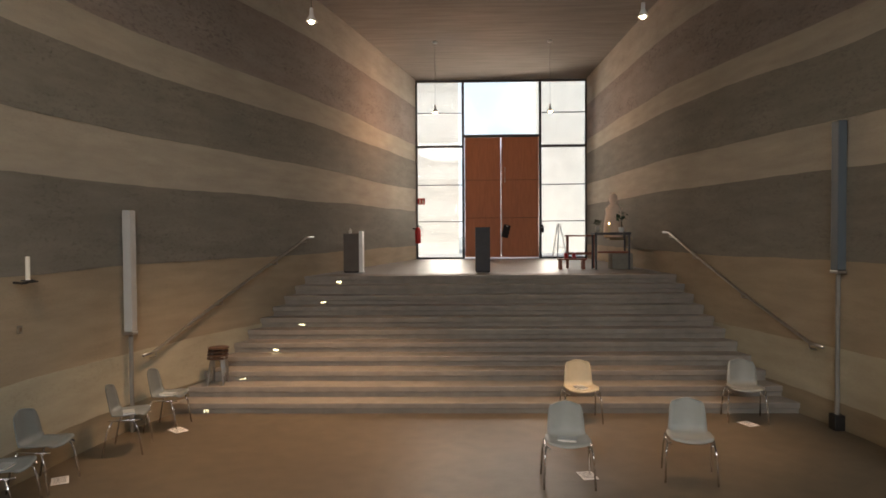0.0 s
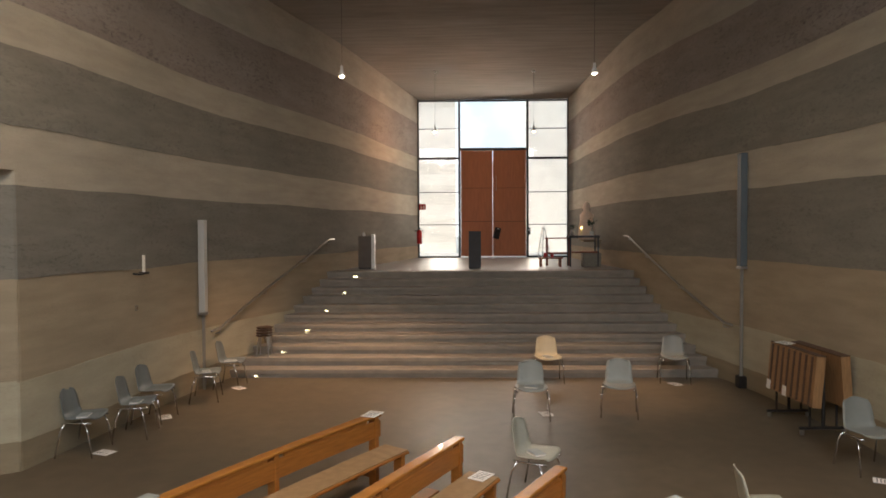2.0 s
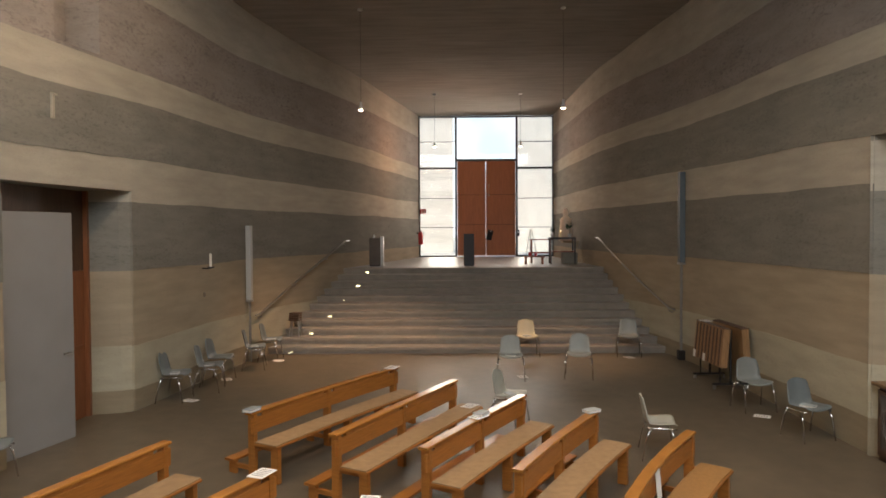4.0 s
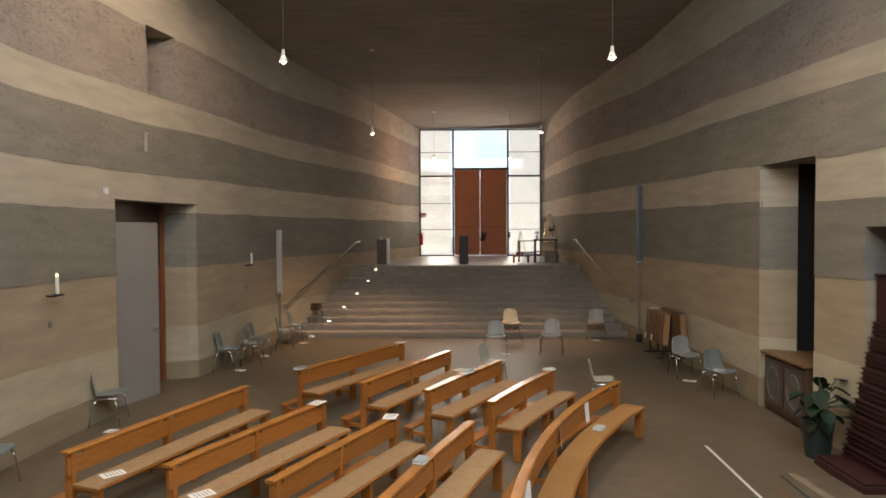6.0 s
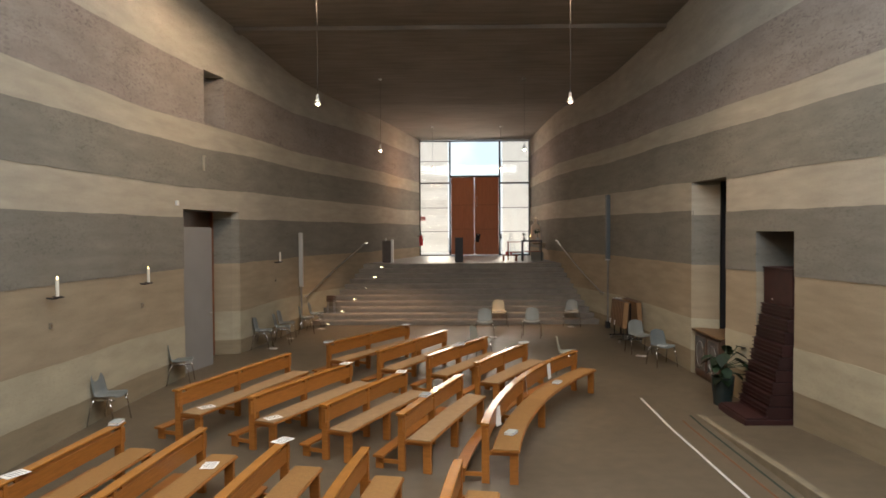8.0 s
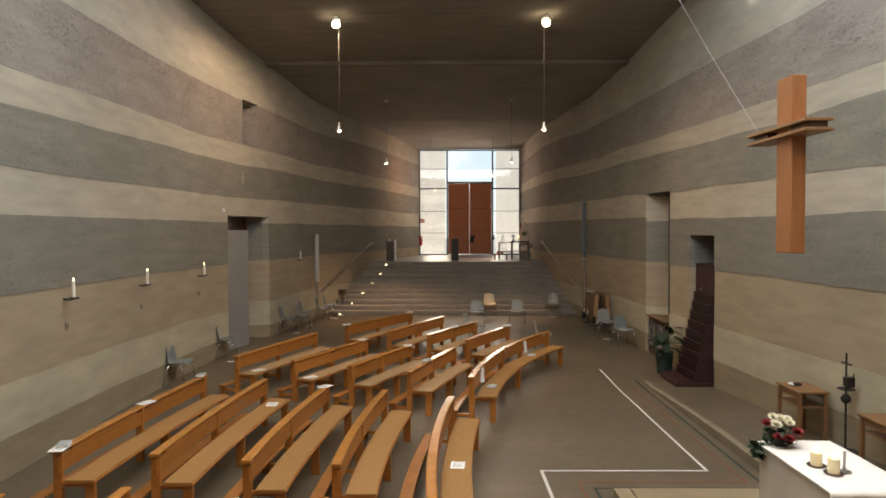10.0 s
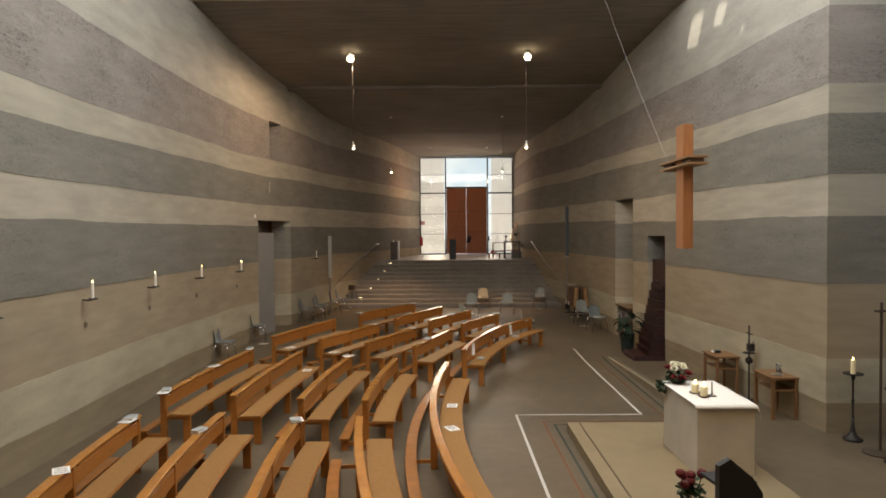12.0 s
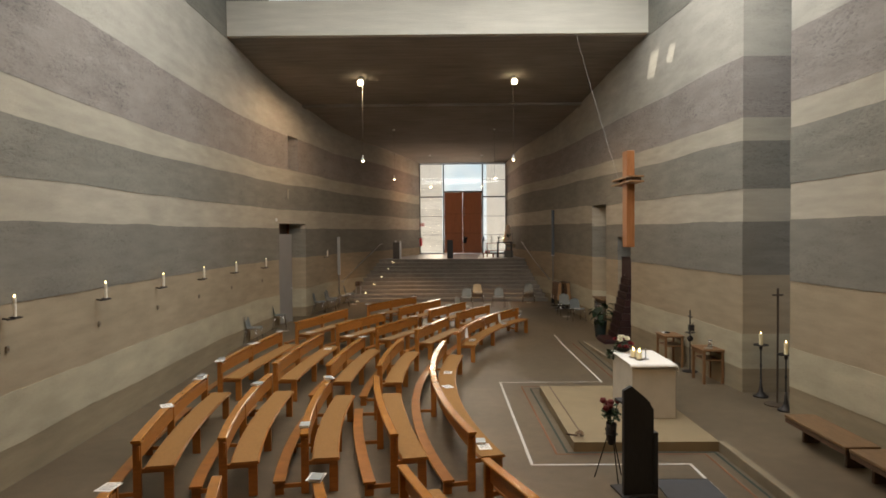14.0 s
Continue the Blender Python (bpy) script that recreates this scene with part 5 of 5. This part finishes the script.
def candlestick(x, y):
    c = thing("candlestick", pose(x, y, PZ), "tall black iron candlestick with a burning white candle", "candlestick", "tall candlesticks")
    part("foot", lathe(bmesh.new(), [(0.12, 0.0), (0.125, 0.02), (0.08, 0.045), (0.042, 0.09), (0.024, 0.18), (0.014, 0.30)], 20), IRON, c, smooth=True)
    part("stem", lathe(bmesh.new(), [(0.014, 0.29), (0.012, 0.50), (0.022, 0.53), (0.012, 0.56), (0.012, 0.80), (0.03, 0.84), (0.02, 0.87)], 12), IRON, c)
    part("dish", lathe(bmesh.new(), [(0.03, 0.87), (0.12, 0.885), (0.125, 0.90), (0.04, 0.895)], 20), IRON, c)
    part("wax", lathe(bmesh.new(), [(0.032, 0.895), (0.032, 1.07), (0.024, 1.08), (0.01, 1.07)], 16), WAX, c)
    flame(c, 1.08, 0.75)


candlestick(5.65, -6.50)
candlestick(5.62, -7.40)
c = thing("processional_cross", pose(5.66, -7.05, PZ), "tall dark metal standing cross in the recess", "cross")
part("foot", lathe(bmesh.new(), [(0.20, 0), (0.20, 0.02), (0.03, 0.04)], 20), CROSS_IRON, c)
part("pole", tube(bmesh.new(), [(0, 0, 0.03), (0, 0, 1.70)], 0.016, 10), CROSS_IRON, c)
part("cross_head", boxed((0, 0, 1.76), (0.028, 0.028, 0.30), 0.004), CROSS_IRON, c)
part("cross_arm", boxed((0.0, 0, 1.80), (0.17, 0.028, 0.028), 0.004), CROSS_IRON, c)


def low_bench(y0, y1, label):
    b = thing("low_bench", pose(5.12, (y0 + y1) / 2, PZ), label, "bench", "wall benches")
    L = abs(y1 - y0)
    part("seat", boxed((0, 0, 0.30), (0.42, L, 0.038), 0.006), BENCH_DARK, b)
    part("edge_board", boxed((-0.19, 0, 0.245), (0.025, L - 0.02, 0.055)), DARK_WOOD, b)
    for s in (-1, 1):
        part("leg", boxed((0.04, s * (L / 2 - 0.22), 0.14), (0.22, 0.05, 0.28), 0.004), DARK_WOOD, b)


low_bench(-8.75, -10.15, "low brown wooden bench along the layered wall")
low_bench(-10.22, -11.7, "low brown wooden bench along the layered wall")
p = thing("wooden_chair", pose(5.35, -10.9, PZ), "brown wooden chair back standing behind the low bench", "chair")
part("backrest", boxed((0.22, 0.15, 0.62), (0.04, 0.42, 0.36), 0.006), WOOD, p)
for s in (-0.03, 0.33):
    part("post", boxed((0.25, s, 0.40), (0.04, 0.04, 0.80), 0.003), WOOD, p)


def lectern():
    t = thing("lectern", pose(2.41, -10.42, 0, 0, 0, 8), "dark upright lectern with a slanting top", "lectern")
    bm = bmesh.new()
    pts = [(-0.17, 0.0), (0.18, 0.0), (0.18, 0.98), (0.10, 1.10), (-0.08, 1.25), (-0.17, 1.20)]
    a = [bm.verts.new((x, -0.03, z)) for x, z in pts]
    b = [bm.verts.new((x, 0.03, z)) for x, z in pts]
    bm.faces.new(a)
    bm.faces.new(b[::-1])
    for i in range(6):
        bm.faces.new((a[i], a[(i + 1) % 6], b[(i + 1) % 6], b[i]))
    part("panel", bm, LECTERN_BLACK, t)
    part("side_board", boxed((0.20, 0.10, 0.36), (0.05, 0.30, 0.72), 0.004), LECTERN_BLACK, t)
    part("desk", boxed((0.0, 0.14, 1.04), (0.32, 0.26, 0.025), 0.003, Matrix.Rotation(radians(0), 4, "X")), LECTERN_BLACK, t)
    part("foot", boxed((0.0, 0.10, 0.012), (0.40, 0.40, 0.024), 0.003), LECTERN_BLACK, t)


lectern()
m = thing("floor_mat", pose(3.05, -10.62, 0.008), "dark grey mat lying on the floor beside the lectern", "mat")
part("mat_sheet", boxed((0, 0, 0), (0.66, 1.30, 0.012), 0.003), SLATE, m)
part("mat_border", boxed((0, 0.655, 0.001), (0.66, 0.015, 0.013)), BLACK, m)


def rose_stand():
    t = thing("flower_stand", pose(2.24, -9.92, 0), "bunch of dark red roses in a vase on an iron tripod", "flowers")
    for a in (40, 160, 280):
        c, s = math.cos(radians(a)), math.sin(radians(a))
        part("leg", tube(bmesh.new(), [(0.20 * c, 0.20 * s, 0.0), (0.05 * c, 0.05 * s, 0.50), (0.07 * c, 0.07 * s, 0.62)], 0.008, 6), IRON, t)
    part("ring", tube(bmesh.new(), [(0.07 * math.cos(k * 0.5236), 0.07 * math.sin(k * 0.5236), 0.55) for k in range(13)], 0.007, 6), IRON, t)
    part("vase", lathe(bmesh.new(), [(0.035, 0.42), (0.05, 0.45), (0.065, 0.68), (0.058, 0.68), (0.04, 0.46)], 16), IRON, t, smooth=True)
    leaves("greenery", t, (0, 0, 0.78), 0.13, 80, 0.075, LEAF, 21)
    rnd = random.Random(4)
    for i in range(10):
        a, r = rnd.uniform(0, 6.28), rnd.uniform(0.03, 0.14)
        x, y, z = r * math.cos(a) - 0.04, r * math.sin(a), 0.90 + rnd.uniform(-0.06, 0.08)
        part("stalk", tube(bmesh.new(), [(0, 0, 0.6), (x, y, z)], 0.004, 5), LEAF, t)
        part("blossom", lathe(bmesh.new(), [(0.012, z - 0.02), (0.036, z), (0.04, z + 0.025), (0.028, z + 0.045), (0.012, z + 0.04)], 9, (x, y, 0)), ROSE, t)


rose_stand()
t = thing("dried_bouquet", pose(2.10, -8.70, PZ), "small dried brown flower bunch lying on the podium", "flowers")
leaves("dry_heads", t, (0, 0, 0.045), 0.065, 55, 0.04, BENCH_DARK, 31, 0.5)
part("stems", tube(bmesh.new(), [(-0.02, 0.05, 0.012), (-0.16, 0.14, 0.008)], 0.012, 6), DARK_WOOD, t)


# ---- hymn books and sheets on benches, chairs and floor ----
def book(m, mat, label):
    b = thing("hymn_book", m, label, "book", "hymn books")
    part("page_block", boxed((0, 0, 0.014), (0.105, 0.165, 0.022)), PAPER, b)
    part("cover", boxed((0, 0, 0.0275), (0.115, 0.175, 0.004), 0.001), mat, b)
    part("back_cover", boxed((0, 0, 0.0015), (0.115, 0.175, 0.003)), mat, b)


def sheet(m):
    s = thing("paper_sheet", m, "printed white paper sheet", "paper", "paper sheets")
    part("page", boxed((0, 0, 0.002), (0.15, 0.21, 0.003)), PAPER, s)
    for i in range(5):
        part("text_bar", boxed((0, 0.07 - 0.032 * i, 0.0040), (0.11, 0.010, 0.0006)), INK, s)


def on_bench(i, u, where):
    p0, p1, p2, _ = BENCHES[i]
    path = arc(p0, p1, p2, 40)
    x, y, z, nx, ny = path[round(u * 40)]
    off, h = {"rail": (-0.02, 0.701), "seat": (0.23, 0.411)}[where]
    return Matrix.Translation((x + off * nx, y + off * ny, z + h)) @ Matrix.Rotation(math.atan2(ny, nx) + 0.4 * math.sin(i * 7 + u * 9), 4, "Z")


for i, u, w, kind in ((0, 0.03, "rail", "b"), (0, 0.97, "rail", "s"), (1, 0.98, "seat", "s"), (2, 0.5, "rail", "s"), (2, 0.53, "rail", "b"), (3, 0.95, "rail", "b"), (4, 0.12, "seat", "b"), (4, 0.72, "seat", "b"),
                      (5, 0.12, "seat", "s"), (6, 0.08, "seat", "s"), (6, 0.95, "rail", "s"), (7, 0.96, "rail", "s"), (8, 0.4, "rail", "b"), (9, 0.02, "rail", "s"), (9, 0.06, "rail", "b"), (9, 0.97, "rail", "b"), (9, 0.55, "rail", "s"),
                      (10, 0.9, "seat", "s"), (11, 0.98, "rail", "s"), (13, 0.72, "seat", "s"), (13, 0.55, "seat", "s"), (13, 0.04, "seat", "s"), (13, 0.07, "seat", "b"),
                      (14, 0.96, "rail", "b"), (14, 0.93, "rail", "s"), (14, 0.45, "rail", "s"), (15, 0.78, "rail", "b"), (16, 0.97, "rail", "s"), (16, 0.95, "rail", "b"), (16, 0.1, "rail", "b"), (20, 0.97, "rail", "s"), (20, 0.95, "rail", "b"), (22, 0.95, "rail", "s")):
    if kind == "b":
        book(on_bench(i, u, w) @ pose(0, 0, 0.005), BOOK, "small grey hymn book lying on a bench")
    else:
        sheet(on_bench(i, u, w))
for u in (0.18, 0.52, 0.74):
    m = on_bench(4, u, "rail") @ pose(0.064, 0, -0.14, 0, 84, 0)
    s = thing("paper_sheet", m, "white notice hanging on the back of the curved bench", "paper", "bench notices")
    part("page", boxed((0, 0, 0.0), (0.24, 0.12, 0.002)), PAPER, s)
    part("tape", boxed((-0.12, 0, 0.0015), (0.02, 0.05, 0.001)), LINEN, s)
for (x, y, *_), t in zip([CH[0], CH[1], CH[3], CH[4], *CH_LOOSE[:1], *CH_LOOSE[4:7]], (10, 5, 30, 80, 75, 40, 20, 25)):
    book(pose(x, y, floor_z(x, y) + 0.386, 0, 0, t), BOOK, "small grey hymn book lying on a chair seat")
for x, y, t in ((1.20, 6.30, 10), (-3.80, 6.15, 30), (-3.35, 7.75, 50), (-3.86, 4.75, 70), (-4.40, 1.20, 80), (3.45, 8.0, 20), (4.25, 4.15, 60)):
    sheet(pose(x, y, floor_z(x, y) + 0.004, 0, 0, t))
sheet(pose(4.21, 6.10, floor_z(4.21, 6.10) + 0.984, 0, -3, 14))
